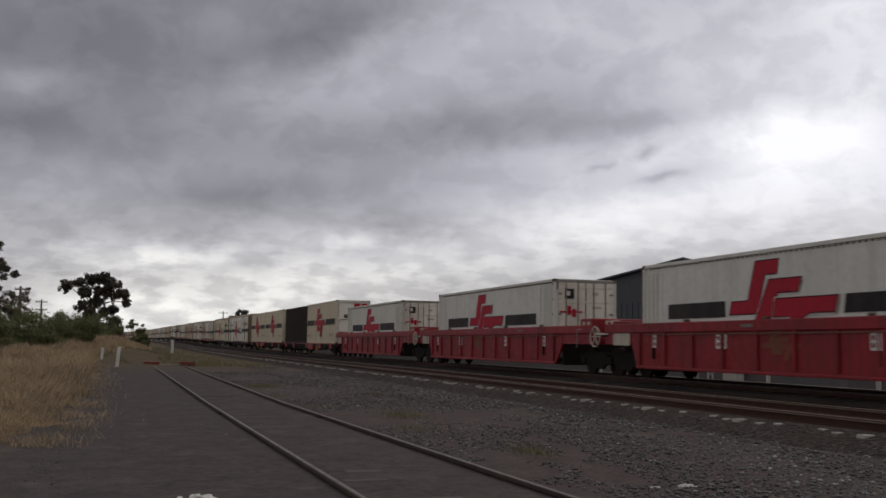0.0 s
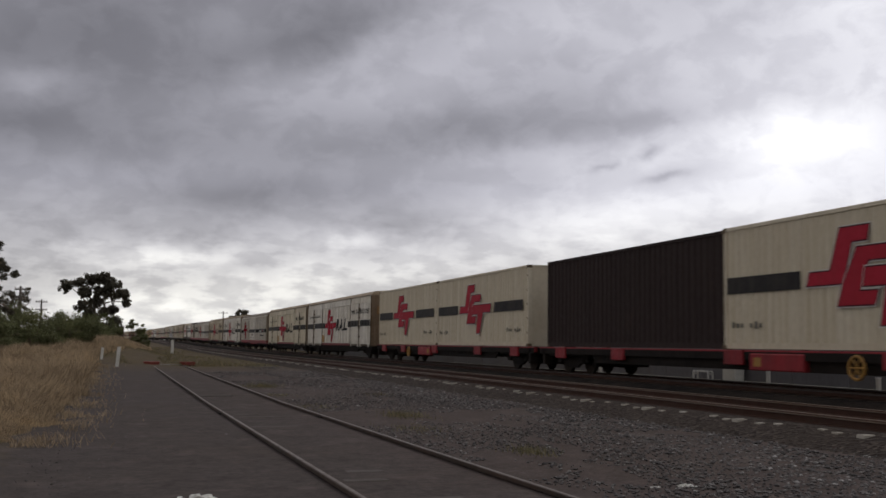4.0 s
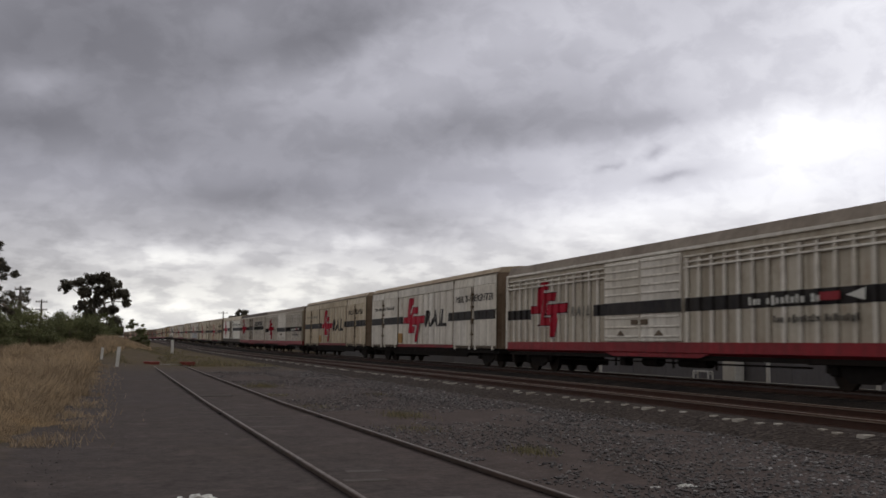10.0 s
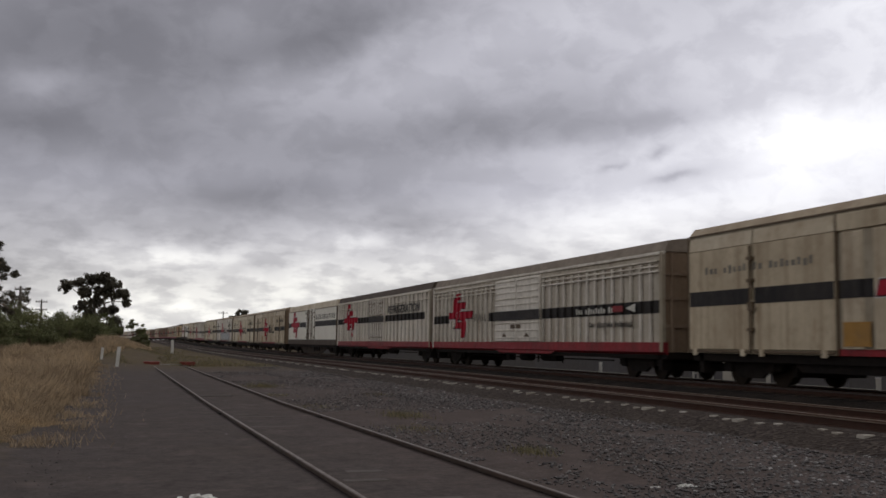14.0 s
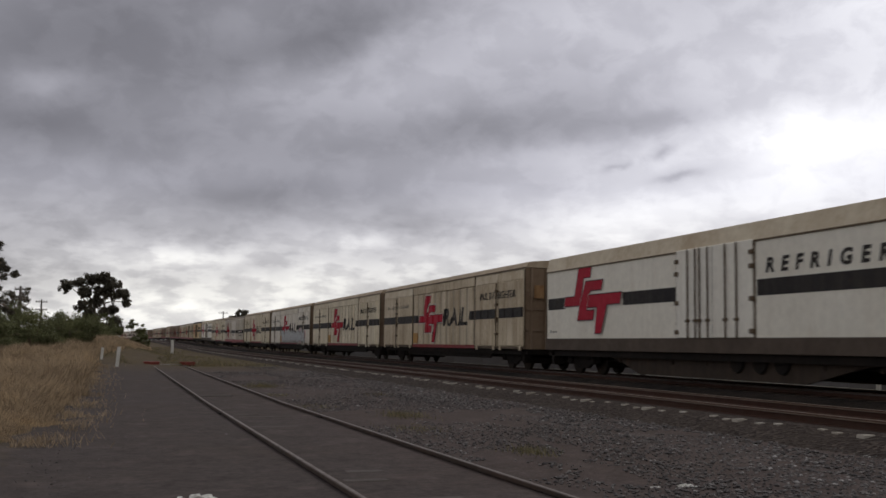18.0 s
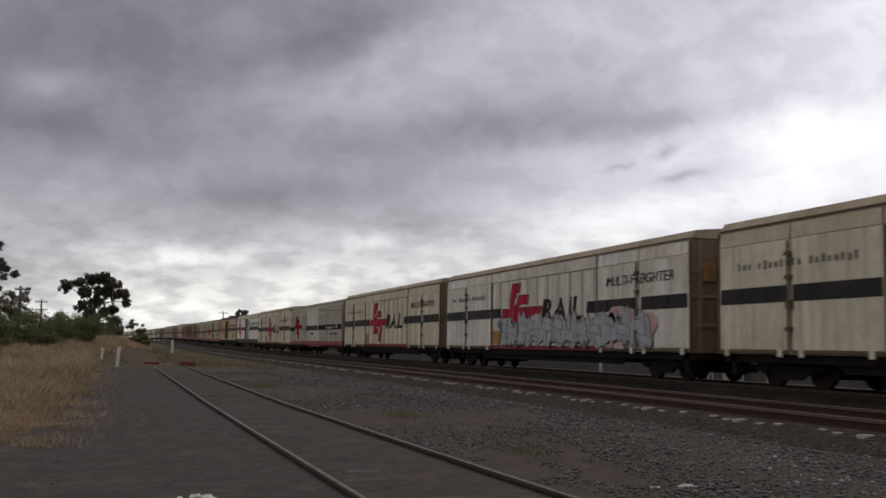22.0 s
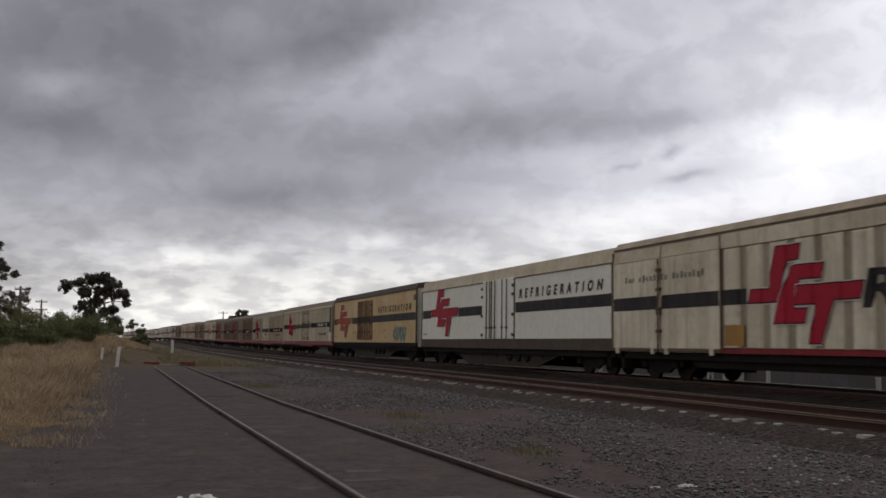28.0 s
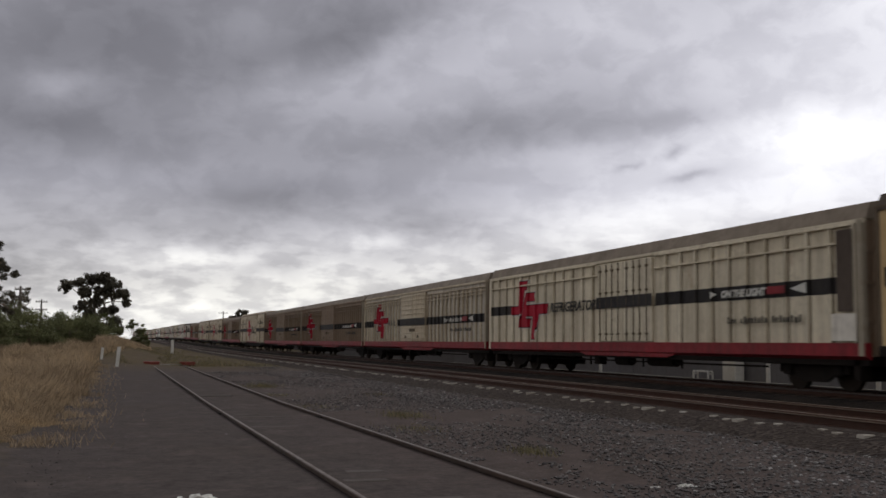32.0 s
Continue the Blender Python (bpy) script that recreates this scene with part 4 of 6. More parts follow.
    if graffiti:
        spray_letters(t, x - 0.105, L - 7.1, 11.9)
    return t


def blob(cy, cz, ry, rz, wob, seed, n=18):
    rnd = random.Random(seed)
    ph = [rnd.uniform(0, 6.28) for _ in range(3)]
    return [(cy + ry * math.cos(a) * (1 + wob * math.sin(2 * a + ph[0]) + wob * 0.6 * math.sin(3 * a + ph[1])), cz + rz * math.sin(a) * (1 + wob * math.sin(3 * a + ph[2]))) for a in (2 * math.pi * i / n for i in range(n))]


def spray_letters(t, x, left, width):
    """Silver spray shapes with dark edges, not readable."""
    part("spray_cloud", plate(bmesh.new(), blob(left - width * 0.95, 1.55, 1.9, 0.62, 0.18, 5), x, 0.003), M_PINK, t, "faded pink spray patch")
    part("spray_cloud", plate(bmesh.new(), blob(left - width * 0.04, 1.75, 0.42, 0.26, 0.2, 8), x, 0.003), M_TEAL, t, "teal spray patch")
    rnd = random.Random(31)
    c = left - 0.55
    k = 0
    while c > left - width:
        wide = rnd.uniform(0.85, 1.1)
        top = rnd.uniform(2.05, 2.28)
        part("spray_cloud", plate(bmesh.new(), blob(c - wide * 0.5, 1.45, wide * 0.55, 0.50, 0.2, 100 + k), x - 0.001 * (k % 3), 0.003), M_TEAL if k % 3 == 1 else M_SILVER, t, "dull spray patch")
        n = 4 + k % 2
        for q in range(n):
            a = c - wide * q / n
            lean = rnd.uniform(-0.28, 0.28)
            w = rnd.uniform(0.19, 0.30)
            low, high = 0.97 + rnd.uniform(0, 0.25), top - rnd.uniform(0, 0.35)
            shape = [(a, low), (a + lean, high - 0.12), (a + lean - w * 0.35, high), (a + lean - w, high - 0.2), (a - w, low + 0.04), (a - w * 0.6, low - 0.07)]
            d = 0.001 * ((3 * k + q) % 8)
            part("spray_edge", plate(bmesh.new(), widened(shape, 0.03), x - 0.005 - d, 0.003), M_OUTLINE, t, "brown spray outline")
            part("spray_shape", plate(bmesh.new(), shape, x - 0.018 - d, 0.003), M_SILVER, t, "silver spray shape")
        for q in range(2):
            z = rnd.uniform(1.15, 1.9)
            bar = [(c + 0.05, z), (c + 0.02, z + 0.16), (c - wide * 0.6, z + rnd.uniform(0.0, 0.3)), (c - wide * 0.75, z - 0.1)]
            part("spray_edge", plate(bmesh.new(), widened(bar, 0.025), x - 0.029 - 0.001 * q, 0.003), M_OUTLINE, t, "brown spray outline")
            part("spray_shape", plate(bmesh.new(), bar, x - 0.034 - 0.001 * q, 0.003), M_SILVER, t, "silver spray shape")
        c -= wide + rnd.uniform(0.0, 0.08)
        k += 1


def louvre_van(paint, label, body_word="", wide_ribs=False, roof=None, slogan=True, high_word=""):
    """A van with closely ribbed sides, horizontal louvred rails near the top, middle doors and a red sill."""
    L = 22.95 if body_word else 22.7
    t = thing("louvred_van", label, "freight wagon", "vans of the freight train")
    x = SIDE
    underframe(t, L, open_middle=True)
    # behind narrow ribs the darker panel colour paints in the recessed shade
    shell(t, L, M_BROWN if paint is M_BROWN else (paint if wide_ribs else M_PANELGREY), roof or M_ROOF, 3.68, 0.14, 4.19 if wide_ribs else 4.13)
    part("eave_rail", boxes((x - 0.07, x + 0.02, 0.0, L, 3.60, 3.69), bevel=0.01), paint, t)
    part("side_sill", sweep([(x - 0.06, 1.08), (x - 0.06, 0.80), (x + 0.1, 0.72), (x + 0.1, 1.08)], 0.0, L), M_RED, t, "red painted side sill")
    part("sill_belly", plate(bmesh.new(), [(7.6, 0.8), (8.3, 0.66), (L - 9.3, 0.66), (L - 8.6, 0.8)], x + 0.04, 0.05), M_RED, t, "red trussed sill")
    d0, d1 = ((10.3, 13.9) if body_word else (9.6, 13.3)) if wide_ribs else (8.9, 13.6)
    step = 0.80 if wide_ribs else 0.62
    rib = bpy.data.meshes.new("side_rib")
    bm = boxes((-0.075, 0.0, -0.045, 0.045, 0.0, 2.54 if wide_ribs else 2.30))
    # thin dark strips along both rib edges draw in the rib's shade
    for side in (-1, 1):
        box(bm, -0.003, 0.0, min(side * 0.046, side * 0.085), max(side * 0.046, side * 0.085), 0.0, 2.5 if wide_ribs else 2.28)
    bm.to_mesh(rib)
    bm.free()
    rib.materials.append(paint)
    rib.materials.append(M_RIBSHADE)
    for f in rib.polygons[6:]:
        f.material_index = 1
    p = 0.25
    centres = []
    while p < L - 0.2:
        if not d0 - 0.1 < p < d1 + 0.1:
            part("side_rib", rib, None, t).matrix_basis = pose(x, L - p, 1.08)
            centres.append(L - p)
        p += step
    profile = ribbed(x, centres, 0.048, 0.045, 0.075)
    for a, b in ((0.2, d0 - 0.15), (d1 + 0.15, L - 0.3)):
        for z in ((3.20, 3.57) if wide_ribs else (3.10, 3.25, 3.40)):
            part("louvre_rail", boxes((x - 0.088, x - 0.005, L - b, L - a, z, z + 0.05), bevel=0.008), paint, t)
    # doors
    mid = (d0 + d1) / 2
    for a, b in ((d0, mid - 0.03), (mid + 0.03, d1)):
        d = part("door", boxes((x - 0.09, x, L - b, L - a, 1.10, 3.56), bevel=0.02), paint, t)
        if wide_ribs:
            for f in (0.15, 0.4, 0.62, 0.86):
                yy = L - a - (b - a) * f
                bm = rod(bmesh.new(), (x - 0.12, yy, 1.12), (x - 0.12, yy, 3.54), 0.016)
                for z in (1.3, 2.6, 3.3):
                    box(bm, x - 0.14, x - 0.09, yy - 0.06, yy + 0.06, z, z + 0.06)
                part("locking_bar", bm, M_ROD, d, "dark locking bar with brackets")
        else:
            for z in (1.22, 1.50, 1.78, 2.50, 2.74, 2.98, 3.22, 3.44):
                part("door_ridge", boxes((x - 0.12, x - 0.085, L - b + 0.06, L - a - 0.06, z, z + 0.06), bevel=0.012), paint, d)
            yy = L - (a + b) / 2
            part("door_vent", plate(bmesh.new(), [(yy + 0.28, 1.27), (yy, 1.44), (yy - 0.28, 1.27)], x - 0.121, 0.003), M_ROD, d, "dark triangular opening")
            part("door_latch", boxes((x - 0.13, x - 0.09, L - mid - 0.5 + (0 if a == d0 else 0.6), L - mid - 0.1 + (0 if a == d0 else 0.6), 1.60, 1.75)), M_ROD, d, "rusty latch")
    for p, post_paint in ((0.08, paint), (L - 0.12, M_PANEL)):
        part("corner_post", boxes((x - 0.08, x + 0.03, L - p - 0.1, L - p + 0.06, 0.8, 3.68)), post_paint, t)
    xs = x - 0.102
    sa, sb = ((2.22, 2.58) if high_word else (2.14, 2.50)) if wide_ribs else (1.92, 2.29)
    e_left, e_wide, e_low, e_tall = (1.85, 4.5, 1.36, 2.2) if high_word else ((2.4, 3.8, 1.16, 2.26) if body_word else (2.5, 3.5, 1.24, 2.05))
    stripe(t, x, L - 0.25, L - e_left - 0.2, sa, sb, 0.006, profile)
    emblem(t, x, L - e_left, e_wide, e_low, e_tall, profile=profile)
    s0 = d0 if wide_ribs else 7.9
    if not wide_ribs:
        stripe(t, x, L - s0, L - d0, sa, sb, 0.006, profile)
    stripe(t, x - 0.124, L - d0, L - d1 - 0.1, sa, sb)
    stripe(t, x, L - d1 - 0.1, 0.9 if wide_ribs else 0.1, sa, sb, 0.006, profile)
    if body_word:
        word(t, body_word, xs - 0.004, L - 6.45, sa, 0.46, 3.75)
    elif not high_word:
        word(t, "RAIL", xs - 0.004, L - 6.3, 1.96, 0.45, 1.5, M_GREYMARK, spread=True)
    else:
        stripe(t, x, L - 6.1, L - d0, sa, sb, 0.006, profile)
    if body_word:
        # no opening here: a flat dark plate paints the recess's shade
        part("end_recess", boxes((xs - 0.012, xs, 0.30, 0.80, 1.75, 3.5)), M_DARKROOF, t, "flat dark panel painting the shade of an end recess")
        part("pale_plate", boxes((xs - 0.012, xs, 0.2, 1.0, 1.12, 1.7)), M_WHITE, t)
    if high_word:
        word(t, high_word, xs - 0.004, L - 14.3, 2.66, 0.60, 6.6, shear=0.1)
    if slogan:
        xb = xs - 0.008
        if wide_ribs:
            word(t, "ON THE LIGHT", xb, L - 17.6, sa + 0.08, 0.25, 1.95, M_GREYBOX)
            part("white_pointer", plate(bmesh.new(), [(L - 17.1, sa + 0.08), (L - 17.1, sb - 0.1), (L - 17.4, (sa + sb) / 2)], xb, 0.004), M_GREYBOX, t)
        else:
            bars(t, xb, L - 16.9, 2.8, sa + 0.07, 0.20, 15, M_GREYBOX)
        part("red_patch", boxes((xb - 0.004, xb, L - 20.3, L - 19.6, sa + 0.09, sb - 0.09)), M_RED, t)
        part("white_pointer", plate(bmesh.new(), [(L - 20.5, (sa + sb) / 2), (L - 21.1, sb - 0.05), (L - 21.1, sa + 0.05)], xb, 0.004), M_GREYBOX, t)
        bars(t, xs, L - 17.9, 3.2, 1.55, 0.17, 22, M_BLACK)
    return t


def refrigerator_van(paint, label, roof, sill, tag=False, eave=3.58):
    """A smooth-sided insulated van with barred doors and large lettering."""
    L = 21.6
    t = thing("refrigerated_van", label, "freight wagon", "vans of the freight train")
    x = SIDE
    underframe(t, L, deep=True)
    shell(t, L, paint, roof, eave, 0.12, 4.26, end_paint=M_GREYBOX if tag else None)
    part("side_sill", boxes((x - 0.03, x + 0.1, 0.02, L - 0.02, 0.80, 1.02 if tag else 1.20), bevel=0.01), sill, t, "grimy steel sill")
    if tag:
        part("rain_strip", boxes((x - 0.04, x, 0.05, L - 0.05, eave - 0.08, eave - 0.025)), M_DARKROOF, t)
    d0, d1 = (7.95, 11.75) if tag else (9.35, 13.05)
    lettered = 13.2 if tag else 13.5
    for k in range(2):
        a = d0 + k * (d1 - d0) / 2 + 0.02
        b = a + (d1 - d0) / 2 - 0.04
        d = part("door", boxes((x - 0.06, x, L - b, L - a, 1.2, 3.62), bevel=0.015), M_RUSTDOOR if tag else paint, t, "rust-stained door" if tag else "")
        for f in ((0.12, 0.36, 0.6, 0.84) if tag else ((0.36, 0.58, 0.70, 0.92) if k == 0 else (0.36, 0.64))):
            yy = L - a - (b - a) * f
            part("locking_bar", rod(bmesh.new(), (x - 0.10, yy, 1.2), (x - 0.10, yy, 3.6), 0.024), M_ROD, d)
            part("bar_bracket", boxes((x - 0.12, x - 0.05, yy - 0.06, yy + 0.1, 1.62, 1.70)), M_ROD, d)
        for z in (1.3, 2.1, 2.9, 3.25):
            yy = L - a - 0.03 if k == 0 else L - b + 0.03
            part("hinge", boxes((x - 0.10, x - 0.03, yy - 0.09, yy + 0.09, z, z + 0.12), bevel=0.01), M_ROD, d)
        part("door_gasket", boxes((x - 0.03, x - 0.002, L - b - 0.05, L - a + 0.05, 1.19, 3.57)), M_ROD, d)
    for p in (0.04, L - 0.04):
        part("corner_post", boxes((x - 0.02, x + 0.05, L - p - 0.05, L - p + 0.05, 0.9, eave)), M_ROD, t)
    stripe(t, x - 0.002, L - 0.2, L - (1.3 if tag else 1.7), 2.22, 2.62)
    emblem(t, x - 0.002, L - (1.1 if tag else 1.6), 4.8 if tag else 4.45, 1.34, 2.24, red=M_RUSTLOGO if tag else None)
    stripe(t, x - 0.002, L - 6.05, L - d0 + 0.1, 2.22, 2.62)
    stripe(t, x - 0.002, L - d1 - 0.1, 0.12, 2.22, 2.62)
    if tag:
        stripe(t, x - 0.062, L - d0 - 0.05, L - d1 + 0.05, 2.22, 2.62)
    word(t, "REFRIGERATION", x - 0.006, L - lettered, 2.78, 0.48, 7.4, shear=0.2, spread=True, bold=0.02)
    bars(t, x - 0.002, L - 0.4, 0.9, 1.4, 0.1, 4, M_GREYMARK)
    if tag:
        for i in range(4):                                      # four rounded sprayed shapes with pale edges
            c = L - 17.3 - i * 0.66
            part("spray_edge", plate(bmesh.new(), blob(c, 1.52, 0.44, 0.46, 0.16, 60 + i), x - 0.001 * i, 0.003), M_HALO, t, "pale spray edge")
            part("spray_shape", plate(bmesh.new(), blob(c, 1.54, 0.34, 0.38, 0.2, 60 + i), x - 0.008, 0.003), M_TEAL, t, "teal spray shape")
            part("spray_stroke", plate(bmesh.new(), blob(c - 0.08, 1.50 + 0.08 * (i % 2), 0.12, 0.15, 0.2, 80 + i, 10), x - 0.014, 0.003), M_HALO, t, "pale spray stroke")
        for i in range(26):
            rnd = random.Random(i)
            part("rust_spot", plate(bmesh.new(), blob(L - rnd.uniform(5.5, 15.5), rnd.uniform(1.3, 1.75), 0.06, 0.05, 0.3, i, 8), x, 0.002), M_ROD, t)
        part("end_plate", boxes((x - 0.012, x, 0.1, 0.55, 3.25, 3.55)), M_ROD, t)
    return t


def flat_wagon(label, turned=False):
    L = 24.9
    t = thing("container_flat_wagon", label, "freight wagon", "flat wagons of the freight train")
    underframe(t, L, z_sill=0.86)

    def at(y):
        return L - y if turned else y
    for s in (-1, 1):
        part("side_sill", boxes((s * 1.28 - 0.06, s * 1.28 + 0.06, 0.0, L, 0.70, 0.90), bevel=0.01), M_RED, t, "red side sill")
        for y in (2.0, 6.4, 12.85, 18.7, 22.9):
            part("stake_pocket", boxes((s * 1.36 - 0.05, s * 1.36 + 0.05, at(y) - 0.42, at(y) + 0.42, 0.52, 0.90), bevel=0.02), M_RED, t, "red bolster end")
    part("equipment_box", boxes((-1.40, -1.15, min(at(13.55), at(15.7)), max(at(13.55), at(15.7)), 0.40, 0.82), bevel=0.03), M_RED, t, "red steel box")
    part("box_label", boxes((-1.406, -1.400, at(13.9) - 0.15, at(13.9) + 0.15, 0.5, 0.72)), M_YELLOW, t)
    bm = bmesh.new()
    c = at(17.5)
    for i in range(14):
        p, q = 2 * math.pi * i / 14, 2 * math.pi * (i + 1) / 14
        rod(bm, (-1.40, c + 0.25 * math.cos(p), 0.55 + 0.25 * math.sin(p)), (-1.40, c + 0.25 * math.cos(q), 0.55 + 0.25 * math.sin(q)), 0.035, 6)
    for i in range(3):
        p = math.pi * i / 3
        rod(bm, (-1.40, c - 0.24 * math.cos(p), 0.55 - 0.24 * math.sin(p)), (-1.40, c + 0.24 * math.cos(p), 0.55 + 0.24 * math.sin(p)), 0.02, 6)
    rod(bm, (-1.40, c, 0.55), (-1.2, c, 0.55), 0.03, 6)
    part("handbrake_wheel", bm, M_YELLOW, t, "yellow handbrake wheel")
    return t


def container(name, label, L, z0, z1, half, paint, ribs=True, rib_step=0.32):
    """A box with a corrugated near side, corner posts and castings. Its origin is at rail level."""
    t = thing(name, label, "container", "containers on the train")
    part("box", boxes((-half + 0.04, half - 0.02, 0.05, L - 0.05, z0 + 0.02, z1 - 0.03)), paint, t)
    part("roof", boxes((-half + 0.05, half - 0.05, 0.02, L - 0.02, z1 - 0.03, z1)), paint, t)
    for y in (0.0, L - 0.16):
        for s in (-1, 1):
            xx = (-half, -half + 0.16) if s < 0 else (half - 0.16, half)
            post = part("corner_post", boxes((*xx, y, y + 0.16, z0 + 0.02, z1 - 0.02), bevel=0.01), paint, t)
            for z in (z0, z1 - 0.12):
                part("corner_casting", boxes((xx[0] - 0.006, xx[1] + 0.006, y - 0.006, y + 0.166, z, z + 0.12), bevel=0.012), M_ROD, post)
    for z in (z0 + 0.5, z0 + 1.05, z0 + 1.6, z0 + 2.15, z0 + 2.7):
        part("post_bolt", boxes((-half - 0.012, -half, 0.05, 0.11, z, z + 0.08), bevel=0.008), M_ROD, t)
    part("top_rail", boxes((-half - 0.004, -half + 0.05, 0.1, L - 0.1, z1 - 0.10, z1 - 0.02)), paint, t)
    part("bottom_rail", boxes((-half - 0.004, -half + 0.05, 0.1, L - 0.1, z0 + 0.02, z0 + 0.16)), paint, t)
    if ribs:
        me = bpy.data.meshes.new("corrugation")
        bm = plate(bmesh.new(), [(-0.09, z0 + 0.17), (-0.09, z1 - 0.11), (0.09, z1 - 0.11), (0.09, z0 + 0.17)], 0.0, 0.03)
        for v in bm.verts:
            if v.co.x < 0:
                v.co.y *= 0.6
        bm.to_mesh(me)
        bm.free()
        me.materials.append(paint)
        y = 0.32
        while y < L - 0.25:
            o = part("corrugation", me, None, t)
            o.matrix_basis = pose(-half + 0.04, y, 0)
            y += rib_step
    return t


def end_doors(t, half, z0, z1, y=0.0):
    """Two doors with bars on the leading end."""
    for s in (-1, 1):
        xa, xb = (-half + 0.16, -0.012) if s < 0 else (0.012, half - 0.16)
        d = part("end_door", boxes((xa, xb, y - 0.03, y + 0.05, z0 + 0.12, z1 - 0.14), bevel=0.012), M_WHITE, t, "white end door")
        for f in (0.28, 0.72):
            xx = xa + (xb - xa) * f
            part("locking_bar", rod(bmesh.new(), (xx, y - 0.06, z0 + 0.1), (xx, y - 0.06, z1 - 0.12), 0.022), M_STEEL, d)
        for f in (0.3, 0.55, 0.8):
            z = z0 + (z1 - z0) * f
            part("hinge", boxes((xa if s < 0 else xb - 0.14, xa + 0.14 if s < 0 else xb, y - 0.05, y - 0.02, z, z + 0.08)), M_STEEL, d)
    part("door_seam", boxes((-0.012, 0.012, y - 0.035, y, z0 + 0.12, z1 - 0.14)), M_BLACK, t)
    part("end_frame", boxes((-half + 0.1, half - 0.1, y - 0.02, y + 0.06, z1 - 0.14, z1 - 0.03)), M_STEEL, t)
    part("label_plate", boxes((-half + 0.42, -half + 0.78, y - 0.045, y - 0.032, z1 - 0.72, z1 - 0.36)), M_BLACK, t)
    part("label_centre", boxes((-half + 0.46, -half + 0.62, y - 0.049, y - 0.045, z1 - 0.60, z1 - 0.44)), M_POST, t)
    part("end_emblem", boxes((-half + 0.22, -half + 1.12, y - 0.045, y - 0.032, z0 + 1.70, z0 + 1.76)), M_LOGO, t, "small red livery shape")
    part("end_emblem", boxes((-half + 0.52, -half + 0.66, y - 0.050, y - 0.036, z0 + 1.62, z0 + 1.95), bevel=0.01), M_LOGO, t, "small red livery shape")
    part("end_emblem", boxes((-half + 0.70, -half + 0.86, y - 0.050, y - 0.036, z0 + 1.55, z0 + 1.84), bevel=0.01), M_LOGO, t, "small red livery shape")
    for z in (z0 + 1.15, z0 + 2.05, z1 - 0.35):
        part("door_rib", boxes((-half + 0.2, half - 0.2, y - 0.042, y - 0.03, z, z + 0.07), bevel=0.006), M_WHITE, t)
    for k in range(3):
        part("faded_inscription", boxes((0.25, 0.75 - 0.12 * k, y - 0.034, y - 0.030, z0 + 1.35 + 0.5 * k, z0 + 1.45 + 0.5 * k)), M_PANELGREY, t)
    part("corner_brace", plate(bmesh.new(), [(y - 0.05, z1 - 0.04), (y, z1 - 0.04), (y, z1 - 0.4), (y - 0.05, z1 - 0.14)], -half + 0.16, 0.06), M_STEEL, t)


def long_container():
    """A tall smooth grey 14.7 m container, its lower part inside a well wagon."""
    L, half, z0, z1 = 14.2, 1.25, 0.45, 3.38
    t = container("long_grey_container", "grey-white long container with red livery in a well wagon", L, z0, z1, half, M_GREYBOX, ribs=False)
    x = -half + 0.04
    me = bpy.data.meshes.new("corrugation")
    bm = boxes((-0.022, 0, -0.05, 0.05, 0.65, 2.6))
    bm.to_mesh(me)
    bm.free()
    me.materials.append(M_GREYBOX)
    for y in (0.35, 0.6, 0.85, 1.1, 1.35, L - 0.35, L - 0.6, L - 0.85, L - 1.1):
        part("corrugation", me, None, t).matrix_basis = pose(x, y, 0.5)
    bm = bmesh.new()
    for i in range(68):
        box(bm, x - 0.012, x, 0.3 + i * 0.2, 0.38 + i * 0.2, z1 - 0.16, z1 - 0.105)
    part("rail_notches", bm, M_ROD, t)
    emblem(t, x, L - 4.6, 4.4, 0.80, 2.32, drop=0.33)
    stripe(t, x, L - 1.5, L - 4.45, 1.74, 2.16, 0.012)
    stripe(t, x, L - 9.1, L - 12.45, 1.74, 2.16, 0.012, None, 0.08)
    part("pale_strip", boxes((x - 0.012, x, 1.2, L - 1.2, 1.52, 1.70)), M_POST, t, "white lower strip")
    end_doors(t, half, z0, z1)
    return t


